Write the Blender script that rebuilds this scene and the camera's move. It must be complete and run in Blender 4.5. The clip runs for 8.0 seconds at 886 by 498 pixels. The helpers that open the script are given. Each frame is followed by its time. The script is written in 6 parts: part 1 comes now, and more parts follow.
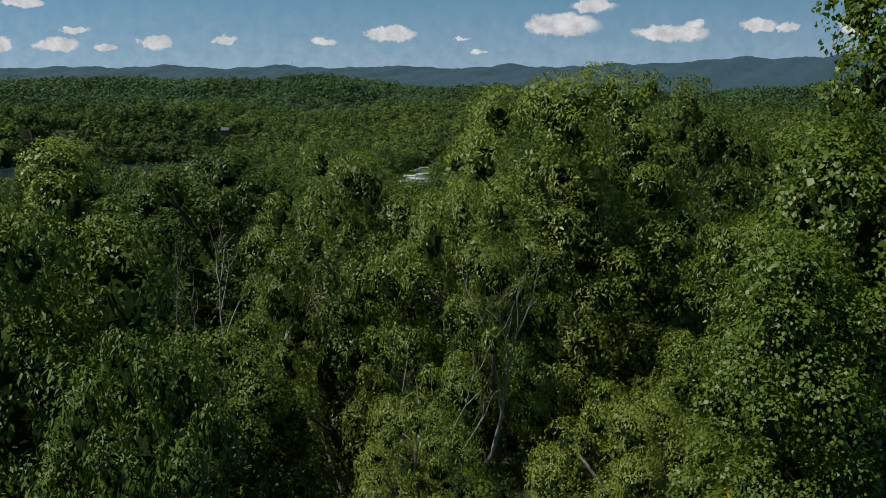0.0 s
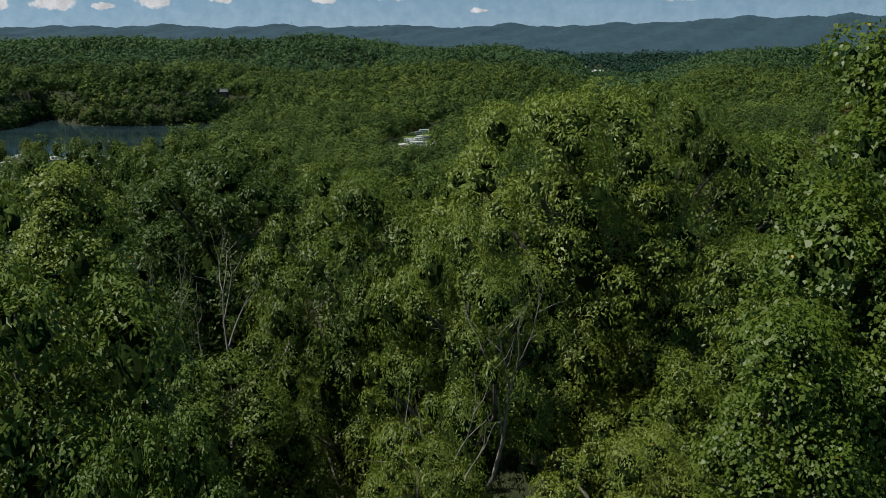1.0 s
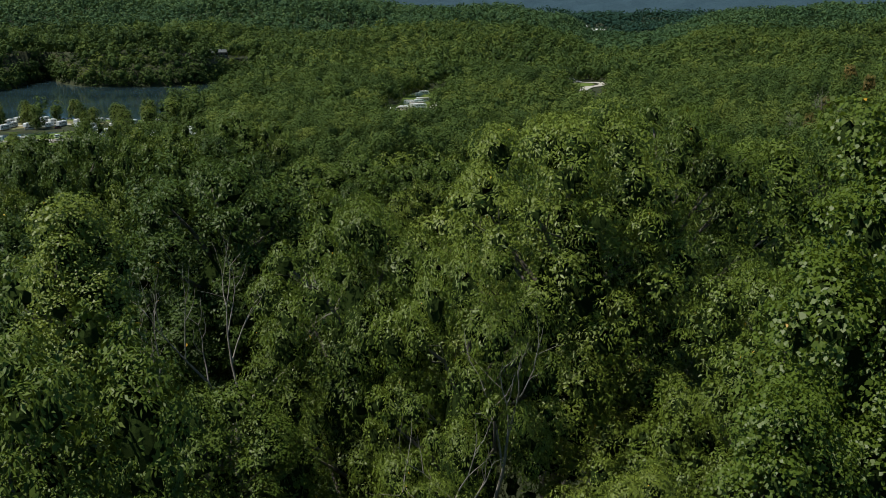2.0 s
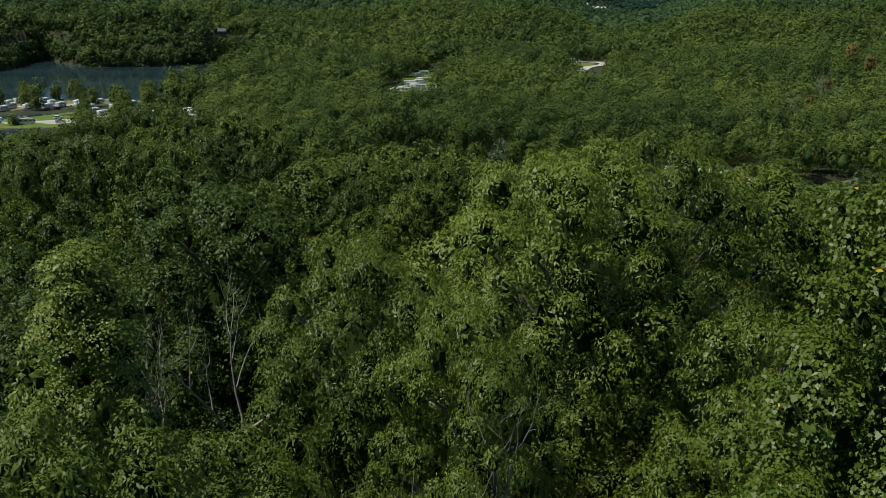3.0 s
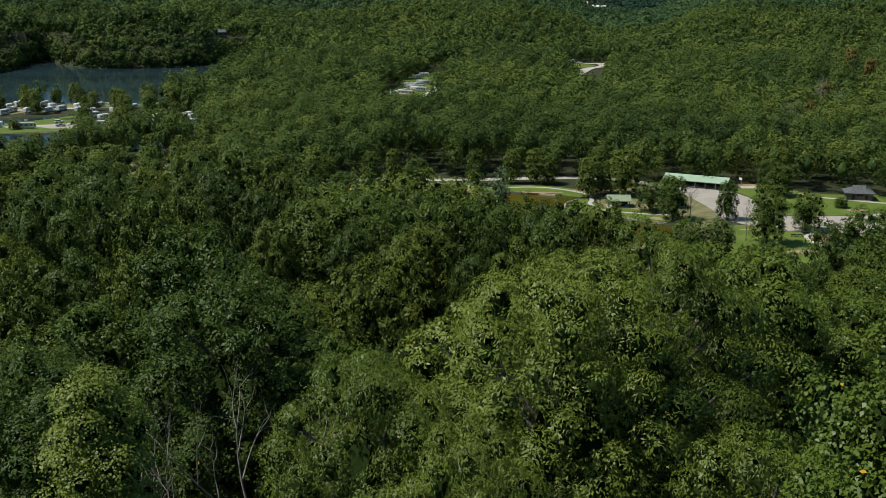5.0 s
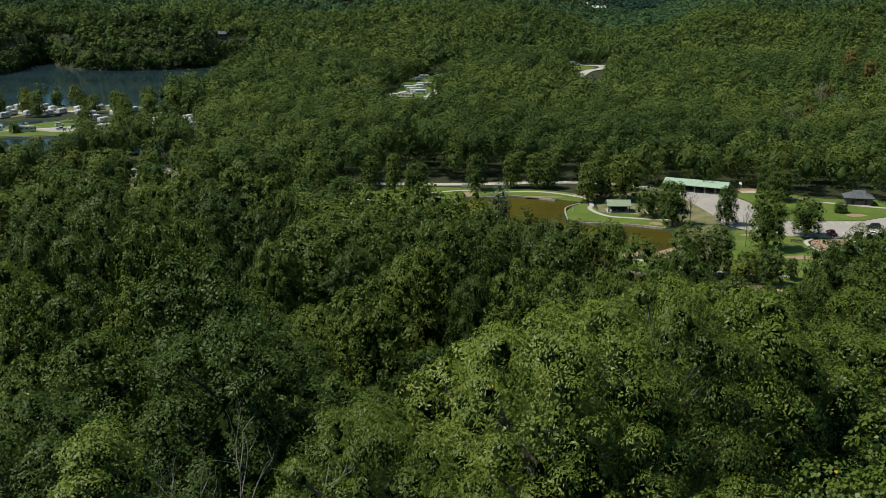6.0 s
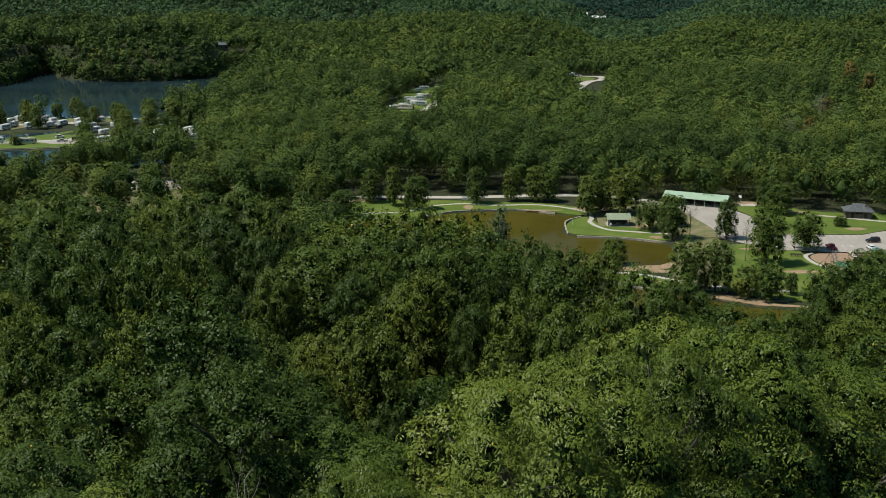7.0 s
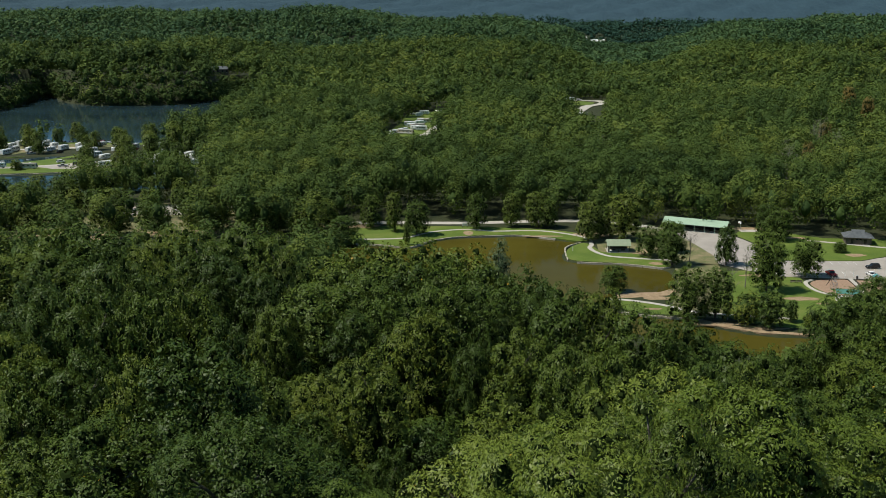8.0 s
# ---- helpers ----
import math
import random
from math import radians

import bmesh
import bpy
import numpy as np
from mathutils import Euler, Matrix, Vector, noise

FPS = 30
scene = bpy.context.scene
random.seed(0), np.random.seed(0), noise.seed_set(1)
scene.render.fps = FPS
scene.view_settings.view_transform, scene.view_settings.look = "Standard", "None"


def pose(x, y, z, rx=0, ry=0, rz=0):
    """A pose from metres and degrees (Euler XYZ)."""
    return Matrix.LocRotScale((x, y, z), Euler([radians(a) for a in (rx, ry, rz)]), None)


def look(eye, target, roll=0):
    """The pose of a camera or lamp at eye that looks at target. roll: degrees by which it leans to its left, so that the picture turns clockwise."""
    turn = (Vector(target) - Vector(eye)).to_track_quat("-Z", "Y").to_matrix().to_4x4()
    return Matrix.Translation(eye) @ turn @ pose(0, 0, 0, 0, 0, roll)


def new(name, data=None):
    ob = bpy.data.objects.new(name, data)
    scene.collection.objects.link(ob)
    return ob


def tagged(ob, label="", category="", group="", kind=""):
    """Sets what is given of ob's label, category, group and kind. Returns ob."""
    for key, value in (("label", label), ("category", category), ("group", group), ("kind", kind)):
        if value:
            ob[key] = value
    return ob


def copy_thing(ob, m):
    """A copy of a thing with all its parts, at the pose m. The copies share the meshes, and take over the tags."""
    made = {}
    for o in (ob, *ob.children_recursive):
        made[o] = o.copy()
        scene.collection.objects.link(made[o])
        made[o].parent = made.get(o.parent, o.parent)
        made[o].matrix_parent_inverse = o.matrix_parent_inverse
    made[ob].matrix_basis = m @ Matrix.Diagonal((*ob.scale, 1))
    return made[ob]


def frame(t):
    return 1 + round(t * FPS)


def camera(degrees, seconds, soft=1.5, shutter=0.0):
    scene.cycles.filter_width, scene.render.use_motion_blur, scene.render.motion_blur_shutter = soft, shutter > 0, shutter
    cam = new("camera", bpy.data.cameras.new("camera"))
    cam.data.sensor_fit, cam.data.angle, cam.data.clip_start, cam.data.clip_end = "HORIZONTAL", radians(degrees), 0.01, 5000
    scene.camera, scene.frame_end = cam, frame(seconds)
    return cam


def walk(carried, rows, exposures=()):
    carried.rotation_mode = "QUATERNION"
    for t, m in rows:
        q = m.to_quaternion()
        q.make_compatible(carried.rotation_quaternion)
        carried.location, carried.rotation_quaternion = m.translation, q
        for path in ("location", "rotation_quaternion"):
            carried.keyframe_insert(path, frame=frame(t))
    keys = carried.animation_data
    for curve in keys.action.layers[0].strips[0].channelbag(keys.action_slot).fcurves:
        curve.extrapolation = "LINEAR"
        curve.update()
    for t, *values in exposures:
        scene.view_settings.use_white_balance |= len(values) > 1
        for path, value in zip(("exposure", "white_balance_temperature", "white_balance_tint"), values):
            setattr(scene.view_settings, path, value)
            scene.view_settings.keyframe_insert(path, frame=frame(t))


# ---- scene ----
cam = camera(46.0, 8.0, soft=0.8)
# seconds, x, y, z of the eye, degrees of pitch
PATH = [
    (0.0, 0.0, 0.0, 78.0, -9.615),
    (0.5, -0.03, 0.02, 78.98, -10.706),
    (1.0, -0.05, 0.08, 79.93, -11.798),
    (1.5, -0.07, 0.14, 81.03, -12.979),
    (3.0, -0.12, 0.18, 84.36, -15.254),
    (3.5, -0.13, 0.22, 85.44, -15.351),
    (4.0, -0.15, 0.27, 86.48, -15.375),
    (4.5, -0.17, 0.32, 87.53, -15.410),
    (6.0, -0.24, 0.42, 90.55, -15.452),
    (6.5, -0.26, 0.50, 91.48, -15.310),
    (7.0, -0.26, 0.60, 92.36, -14.977),
    (7.5, -0.28, 0.68, 93.18, -14.379),
    (8.0, -0.29, 0.75, 93.96, -13.773),
]
walk(cam, [(t, pose(x, y, z, 90 + p, 0, 0)) for t, x, y, z, p in PATH])
scene.view_settings.exposure = 0.0

# ---------------------------------------------------------------- sky and sun
SUN_EL, SUN_AZ = 60.0, -97.0  # degrees; azimuth from straight ahead, minus is to the left


def node(tree, kind, inputs=(), **props):
    n = tree.nodes.new(kind)
    for k, v in props.items():
        setattr(n, k, v)
    for key, value in dict(inputs).items():
        if isinstance(value, bpy.types.NodeSocket):
            tree.links.new(value, n.inputs[key])
        else:
            n.inputs[key].default_value = value
    return n


def math_node(tree, op, a, b=0.0, clamp=False):
    return node(tree, "ShaderNodeMath", {0: a, 1: b}, operation=op, use_clamp=clamp).outputs[0]


def build_sky():
    world = bpy.data.worlds.new("sky")
    scene.world = world
    world.use_nodes = True
    t = world.node_tree
    t.nodes.clear()
    sky = node(t, "ShaderNodeTexSky", sky_type="NISHITA", sun_disc=False, sun_elevation=radians(SUN_EL),
               sun_rotation=radians(SUN_AZ), altitude=300.0, air_density=1.0, dust_density=0.25, ozone_density=1.3)
    way = node(t, "ShaderNodeTexCoord").outputs["Generated"]
    lifted = node(t, "ShaderNodeVectorMath", {0: way, 1: (0.0, 0.0, 0.30)}, operation="ADD").outputs[0]
    t.links.new(node(t, "ShaderNodeVectorMath", {0: lifted}, operation="NORMALIZE").outputs[0], sky.inputs[0])
    axes = node(t, "ShaderNodeSeparateXYZ", {0: way})
    ahead = math_node(t, "MAXIMUM", axes.outputs[1], 0.02)
    u = math_node(t, "DIVIDE", axes.outputs[0], ahead)
    v = math_node(t, "DIVIDE", axes.outputs[2], ahead)
    uv = node(t, "ShaderNodeCombineXYZ", {0: u, 1: v, 2: 0.0}).outputs[0]
    big = node(t, "ShaderNodeTexNoise", {"Vector": uv, "Scale": 75.0, "Detail": 8.0, "Roughness": 0.66})
    wob = node(t, "ShaderNodeVectorMath", {0: big.outputs["Color"], 1: (0.5, 0.5, 0.5)}, operation="SUBTRACT").outputs[0]
    wob = node(t, "ShaderNodeVectorMath", {0: wob, 1: (0.030, 0.016, 0.0)}, operation="MULTIPLY").outputs[0]
    at = node(t, "ShaderNodeVectorMath", {0: uv, 1: wob}, operation="ADD").outputs[0]
    # small fair-weather clouds low over the ridge: place across and up, half width and half height
    clouds = [(-0.392, 0.064, 0.026, 0.0045), (-0.415, 0.026, 0.014, 0.0085), (-0.364, 0.025, 0.028, 0.008),
              (-0.346, 0.039, 0.017, 0.0042), (-0.318, 0.023, 0.013, 0.004), (-0.270, 0.028, 0.017, 0.008),
              (-0.205, 0.031, 0.014, 0.0062), (-0.113, 0.028, 0.015, 0.004), (-0.050, 0.036, 0.030, 0.0085),
              (0.017, 0.032, 0.009, 0.0022), (0.034, 0.0185, 0.009, 0.0025), (0.112, 0.044, 0.042, 0.012),
              (0.139, 0.061, 0.026, 0.006), (0.215, 0.036, 0.042, 0.009), (0.236, 0.045, 0.012, 0.006),
              (0.297, 0.043, 0.020, 0.0075), (0.324, 0.041, 0.012, 0.005), (0.39, 0.043, 0.020, 0.009)]
    least = None
    for a, b, ra, rb in clouds:
        off = node(t, "ShaderNodeVectorMath", {0: at, 1: (a, b, 0.0)}, operation="SUBTRACT").outputs[0]
        off = node(t, "ShaderNodeVectorMath", {0: off, 1: (1 / ra, 1 / rb, 0.0)}, operation="MULTIPLY").outputs[0]
        far = node(t, "ShaderNodeVectorMath", {0: off}, operation="LENGTH").outputs["Value"]
        least = far if least is None else math_node(t, "MINIMUM", least, far)
    puff = node(t, "ShaderNodeMapRange", {"Value": least, "From Min": 1.02, "From Max": 0.62, "To Min": 0.0, "To Max": 0.92},
                interpolation_type="SMOOTHSTEP").outputs[0]
    # thin veil of haze and stray wisps near the horizon
    soft = node(t, "ShaderNodeTexNoise", {"Vector": node(t, "ShaderNodeVectorMath", {0: uv, 1: (1.0, 3.5, 1.0)}, operation="MULTIPLY").outputs[0],
                                          "Scale": 9.0, "Detail": 5.0, "Roughness": 0.6}).outputs[0]
    wisp = node(t, "ShaderNodeMapRange", {"Value": soft, "From Min": 0.48, "From Max": 0.72, "To Min": 0.0, "To Max": 0.05}).outputs[0]
    low = node(t, "ShaderNodeMapRange", {"Value": axes.outputs[2], "From Min": 0.10, "From Max": 0.0, "To Min": 0.0, "To Max": 1.0}).outputs[0]
    veil = math_node(t, "MULTIPLY", math_node(t, "ADD", wisp, 0.30), math_node(t, "POWER", low, 1.5))
    cover = math_node(t, "MAXIMUM", puff, veil)
    shade = node(t, "ShaderNodeMapRange", {"Value": big.outputs[0], "From Min": 0.35, "From Max": 0.65, "To Min": 5.6, "To Max": 8.6}).outputs[0]
    white = node(t, "ShaderNodeCombineXYZ", {0: shade, 1: shade, 2: math_node(t, "MULTIPLY", shade, 1.02)}).outputs[0]
    clear = node(t, "ShaderNodeMix", {0: 1.0, 6: sky.outputs[0], 7: (0.80, 1.18, 1.08, 1.0)}, data_type="RGBA", blend_type="MULTIPLY").outputs[2]
    mix = node(t, "ShaderNodeMix", {0: cover, 6: clear, 7: white}, data_type="RGBA")
    back = node(t, "ShaderNodeBackground", {0: mix.outputs[2], 1: 0.085})
    t.links.new(back.outputs[0], node(t, "ShaderNodeOutputWorld").inputs[0])


build_sky()
lamp = bpy.data.lights.new("sun", "SUN")
lamp.energy, lamp.angle, lamp.color = 5.0, radians(0.5), (1.0, 0.95, 0.86)
sun = new("sun", lamp)
az, el = radians(SUN_AZ), radians(SUN_EL)
sun.matrix_world = look((0, 0, 300), Vector((0, 0, 300)) - 100 * Vector((math.sin(az) * math.cos(el), math.cos(az) * math.cos(el), math.sin(el))))


# ---------------------------------------------------------------- materials
def material(name):
    m = bpy.data.materials.new(name)
    m.use_nodes = True
    t = m.node_tree
    return m, t, t.nodes["Principled BSDF"], t.nodes["Material Output"]


def ramp(t, fac, stops):
    r = node(t, "ShaderNodeValToRGB", {0: fac})
    e = r.color_ramp.elements
    while len(e) < len(stops):
        e.new(0.5)
    for el_, (p, c) in zip(e, stops):
        el_.position, el_.color = p, (*c, 1.0)
    return r.outputs[0]


def leaf_material(name, dark, mid, light, per="object", gloss=0.45, glow=0.32, spec=0.20, yellow=0.0):
    """Foliage: leaf by leaf and tree by tree colour, gloss from the cuticle, light through the blade."""
    m, t, bsdf, out = material(name)
    leaf = node(t, "ShaderNodeNewGeometry").outputs["Random Per Island"]
    if per == "object":
        tree = node(t, "ShaderNodeObjectInfo").outputs["Random"]
    else:
        tree = node(t, "ShaderNodeAttribute", attribute_name="tint").outputs["Fac"]
    fac = math_node(t, "ADD", math_node(t, "MULTIPLY", leaf, 0.18), math_node(t, "MULTIPLY", tree, 0.82))
    col = ramp(t, fac, [(0.0, dark), (0.5, mid), (1.0, light)])
    if yellow:
        stray = math_node(t, "GREATER_THAN", leaf, 1.0 - yellow)
        col = node(t, "ShaderNodeMix", {0: stray, 6: col, 7: (0.50, 0.30, 0.03, 1.0)}, data_type="RGBA").outputs[2]
    t.links.new(col, bsdf.inputs["Base Color"])
    bsdf.inputs["Roughness"].default_value = gloss
    bsdf.inputs["Specular IOR Level"].default_value = spec
    warm = node(t, "ShaderNodeMix", {0: 0.35, 6: col, 7: (0.16, 0.22, 0.02, 1.0)}, data_type="RGBA").outputs[2]
    through_leaf = node(t, "ShaderNodeBsdfTranslucent", {0: warm})
    mix = node(t, "ShaderNodeMixShader", {0: glow, 1: bsdf.outputs[0], 2: through_leaf.outputs[0]})
    t.links.new(mix.outputs[0], out.inputs[0])
    return m


def rough_material(name, a, b, scale, rough=0.9, bump=0.3, fine=8.0, spec=0.3, c=None):
    """A matt surface with variation at two scales and fine relief."""
    m, t, bsdf, out = material(name)
    where = node(t, "ShaderNodeNewGeometry").outputs["Position"]
    n1 = node(t, "ShaderNodeTexNoise", {"Vector": where, "Scale": scale, "Detail": 6.0, "Roughness": 0.6}).outputs[0]
    n2 = node(t, "ShaderNodeTexNoise", {"Vector": where, "Scale": scale * fine, "Detail": 4.0}).outputs[0]
    f = math_node(t, "ADD", math_node(t, "MULTIPLY", n1, 0.65), math_node(t, "MULTIPLY", n2, 0.35))
    stops = [(0.36, a), (0.64, b)] if c is None else [(0.34, a), (0.52, b), (0.66, c)]
    t.links.new(ramp(t, f, stops), bsdf.inputs["Base Color"])
    bsdf.inputs["Roughness"].default_value, bsdf.inputs["Specular IOR Level"].default_value = rough, spec
    bp = node(t, "ShaderNodeBump", {"Height": n2, "Strength": bump, "Distance": 0.5 / (scale * fine)})
    t.links.new(bp.outputs[0], bsdf.inputs["Normal"])
    return m


def water_material(name, colour, rough, ripple):
    m, t, bsdf, out = material(name)
    where = node(t, "ShaderNodeNewGeometry").outputs["Position"]
    n = node(t, "ShaderNodeTexNoise", {"Vector": where, "Scale": 0.9, "Detail": 5.0, "Roughness": 0.6}).outputs[0]
    wide = node(t, "ShaderNodeTexNoise", {"Vector": where, "Scale": 0.02, "Detail": 3.0}).outputs[0]
    bsdf.inputs["Base Color"].default_value = (*colour, 1.0)
    t.links.new(ramp(t, wide, [(0.3, tuple(0.75 * c for c in colour)), (0.7, tuple(1.2 * c for c in colour))]), bsdf.inputs["Base Color"])
    t.links.new(node(t, "ShaderNodeMapRange", {"Value": wide, "From Min": 0.35, "From Max": 0.65, "To Min": 0.6 * rough, "To Max": 1.5 * rough}).outputs[0], bsdf.inputs["Roughness"])
    bsdf.inputs["IOR"].default_value = 1.33
    t.links.new(node(t, "ShaderNodeBump", {"Height": n, "Strength": ripple, "Distance": 0.12}).outputs[0], bsdf.inputs["Normal"])
    return m


LEAF_HICKORY = leaf_material("hickory_leaf", (0.066, 0.100, 0.011), (0.102, 0.146, 0.018), (0.156, 0.198, 0.028), glow=0.18, gloss=0.45, spec=0.26, yellow=0.0008)
LEAF_POPLAR = leaf_material("poplar_leaf", (0.072, 0.110, 0.012), (0.109, 0.160, 0.018), (0.164, 0.205, 0.034), glow=0.28, gloss=0.45, spec=0.28, yellow=0.0016)
LEAF_WOOD = leaf_material("wood_leaf", (0.027, 0.053, 0.009), (0.063, 0.100, 0.014), (0.128, 0.160, 0.020), glow=0.14, gloss=0.48, spec=0.18, yellow=0.0006)
LEAF_PARK = leaf_material("park_leaf", (0.042, 0.076, 0.013), (0.086, 0.130, 0.020), (0.150, 0.182, 0.026), glow=0.2)
# Bluer than the park leaves: some distance haze put into the colour
LEAF_FAR = leaf_material("far_leaf", (0.024, 0.048, 0.013), (0.068, 0.106, 0.022), (0.150, 0.176, 0.032), per="tree", gloss=0.7, glow=0.12, spec=0.10)


# Bluer again for the hills and beyond: haze painted into the leaf colours
LEAF_HILL = leaf_material("hazy_hill_leaf", (0.024, 0.058, 0.026), (0.056, 0.104, 0.038), (0.112, 0.158, 0.050), per="tree", gloss=0.7, glow=0.12, spec=0.10)
LEAF_DISTANT = leaf_material("hazy_distant_leaf", (0.018, 0.046, 0.034), (0.028, 0.064, 0.044), (0.045, 0.085, 0.050), per="tree", gloss=0.8, glow=0.10, spec=0.05)


def add_leaf_relief(m):
    """Clumps of leaves as relief and tone, at about one metre and at a hand's width."""
    t = m.node_tree
    bsdf = t.nodes["Principled BSDF"]
    where = node(t, "ShaderNodeNewGeometry").outputs["Position"]
    clump = node(t, "ShaderNodeTexNoise", {"Vector": where, "Scale": 0.85, "Detail": 5.0, "Roughness": 0.7}).outputs[0]
    relief = node(t, "ShaderNodeBump", {"Height": clump, "Strength": 0.45, "Distance": 0.6})
    t.links.new(relief.outputs[0], bsdf.inputs["Normal"])
    old = bsdf.inputs["Base Color"].links[0].from_socket
    tone = ramp(t, clump, [(0.32, (0.88, 0.90, 0.88)), (0.52, (1.0, 1.0, 1.0)), (0.68, (1.12, 1.10, 1.04))])
    mixed = node(t, "ShaderNodeMix", {0: 1.0, 6: old, 7: tone}, data_type="RGBA", blend_type="MULTIPLY").outputs[2]
    t.links.new(mixed, bsdf.inputs["Base Color"])


for m in (LEAF_FAR, LEAF_HILL, LEAF_DISTANT):
    add_leaf_relief(m)
BARK = rough_material("bark", (0.045, 0.038, 0.030), (0.15, 0.135, 0.11), 3.0, bump=0.6)
PALE_BARK = rough_material("pale_bark", (0.13, 0.115, 0.095), (0.31, 0.285, 0.245), 4.0, bump=0.4)
# Shade in the crown gaps, put into the near-black colour of the hulls
CROWN_SHADE = rough_material("crown_shade", (0.010, 0.018, 0.005), (0.022, 0.034, 0.009), 4.0, rough=1.0, bump=0.8, spec=0.0)
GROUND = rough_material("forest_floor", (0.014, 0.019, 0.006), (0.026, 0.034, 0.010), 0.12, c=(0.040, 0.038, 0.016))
# Distance haze is put into this blue base colour
RIDGE = rough_material("hazed_ridge", (0.017, 0.043, 0.060), (0.026, 0.058, 0.075), 0.02, fine=6.0, bump=1.0)
POND = water_material("pond_water", (0.064, 0.055, 0.009), 0.05, 0.06)
POND.node_tree.nodes["Principled BSDF"].inputs["Specular IOR Level"].default_value = 0.10
POND.node_tree.nodes["Principled BSDF"].inputs["IOR"].default_value = 1.2
LAKE = water_material("lake_water", (0.018, 0.037, 0.044), 0.08, 0.05)


# ---------------------------------------------------------------- the lie of the land
def inside(poly, x, y):
    """Signed distance to a closed outline, minus inside, for arrays of places."""
    p = np.array(poly, float)
    d, inn = np.full(np.shape(x), 1e9), np.zeros(np.shape(x), bool)
    for (ax, ay), (bx, by) in zip(p, np.roll(p, -1, axis=0)):
        ex, ey = bx - ax, by - ay
        k = np.clip(((x - ax) * ex + (y - ay) * ey) / (ex * ex + ey * ey + 1e-9), 0, 1)
        d = np.minimum(d, np.hypot(x - ax - k * ex, y - ay - k * ey))
        with np.errstate(divide="ignore", invalid="ignore"):
            inn ^= ((ay > y) != (by > y)) & (x < ex * (y - ay) / (ey if ey else 1e-9) + ax)
    return np.where(inn, -d, d)


def smooth(points, closed=True, steps=6):
    """A smooth curve through a few points."""
    p = [Vector(q) for q in points]
    n, out = len(p), []
    for i in range(n if closed else n - 1):
        a, b, c, d = (p[(i + k) % n] if closed else p[min(max(i + k, 0), n - 1)] for k in (-1, 0, 1, 2))
        for s in range(steps):
            t = s / steps
            out.append(0.5 * (2 * b + (c - a) * t + (2 * a - 5 * b + 4 * c - d) * t * t + (3 * b - a - 3 * c + d) * t ** 3))
    if not closed:
        out.append(p[-1])
    return [tuple(q) for q in out]


POND_LINE = smooth([(-52, 391), (-32, 393), (-14, 387), (-5, 398), (9, 405), (31, 407), (44, 401), (53, 395), (46, 384),
                    (45, 367), (63, 362), (77, 356), (78, 340), (70, 325), (58, 323), (46, 312), (20, 318), (-10, 335), (-40, 360)])
CREEK_LINE = smooth([(52, 305), (62, 300), (72, 297), (80, 289), (90, 283), (104, 280), (118, 272), (110, 258), (90, 262), (66, 276), (50, 290)])
LAKE_LINE = smooth([(-520, 830), (-430, 850), (-372, 865), (-374, 960), (-366, 985), (-330, 930), (-290, 908), (-225, 925), (-206, 985), (-212, 1030), (-196, 1035),
                    (-172, 1000), (-168, 860), (-164, 780), (-162, 735), (-172, 700), (-205, 672), (-262, 676), (-330, 672), (-450, 660), (-600, 680)])
COVE_LINE = smooth([(-300, 610), (-262, 606), (-232, 620), (-222, 612), (-236, 596), (-258, 585), (-300, 588)])
INLET_LINE = smooth([(-340, 552), (-236, 550), (-190, 560), (-150, 566), (-124, 560), (-128, 530), (-150, 508), (-200, 492), (-260, 484), (-350, 484)])
WATERS = [(POND_LINE, 0.5), (CREEK_LINE, 0.4), (LAKE_LINE, 0.4), (COVE_LINE, 0.3), (INLET_LINE, 0.3)]
CLEAR = [(-70, 500), (30, 500), (100, 680), (150, 850), (150, 960), (90, 960), (60, 880), (-40, 880), (-60, 700)]
CAMP = [(-350, 470), (-120, 480), (-120, 640), (-180, 690), (-350, 690)]
MOUNDS = [(-285, 1000, 95, 62, 20), (-440, 960, 90, 70, 24), (-560, 1500, 130, 160, 14), (-330, 1560, 90, 150, 12), (-140, 1500, 110, 170, 10), (40, 1350, 90, 140, 10),
          (130, 1180, 80, 110, 8), (330, 1250, 110, 160, 12), (520, 1480, 120, 200, 14), (260, 760, 70, 110, 7), (-80, 1080, 100, 90, 8)]
GROVES = [(-285, 1000, 100, 62, -0.26, 3), (-440, 950, 90, 80, -0.26, 3), (62, 790, 22, 55, -0.35, 5), (0, 900, 40, 30, -0.35, 4), (-20, 470, 60, 30, -0.18, 2), (60, 470, 70, 26, -0.15, 2),
          (-80, 700, 40, 60, 0.12, 0), (40, 650, 60, 40, 0.10, 0), (170, 640, 70, 60, 0.12, 0), (60, 1050, 60, 40, -0.25, 3), (110, 450, 26, 20, -0.1, 1)]
LAWN_LEVEL, WATER_LEVEL = 0.0, -0.7


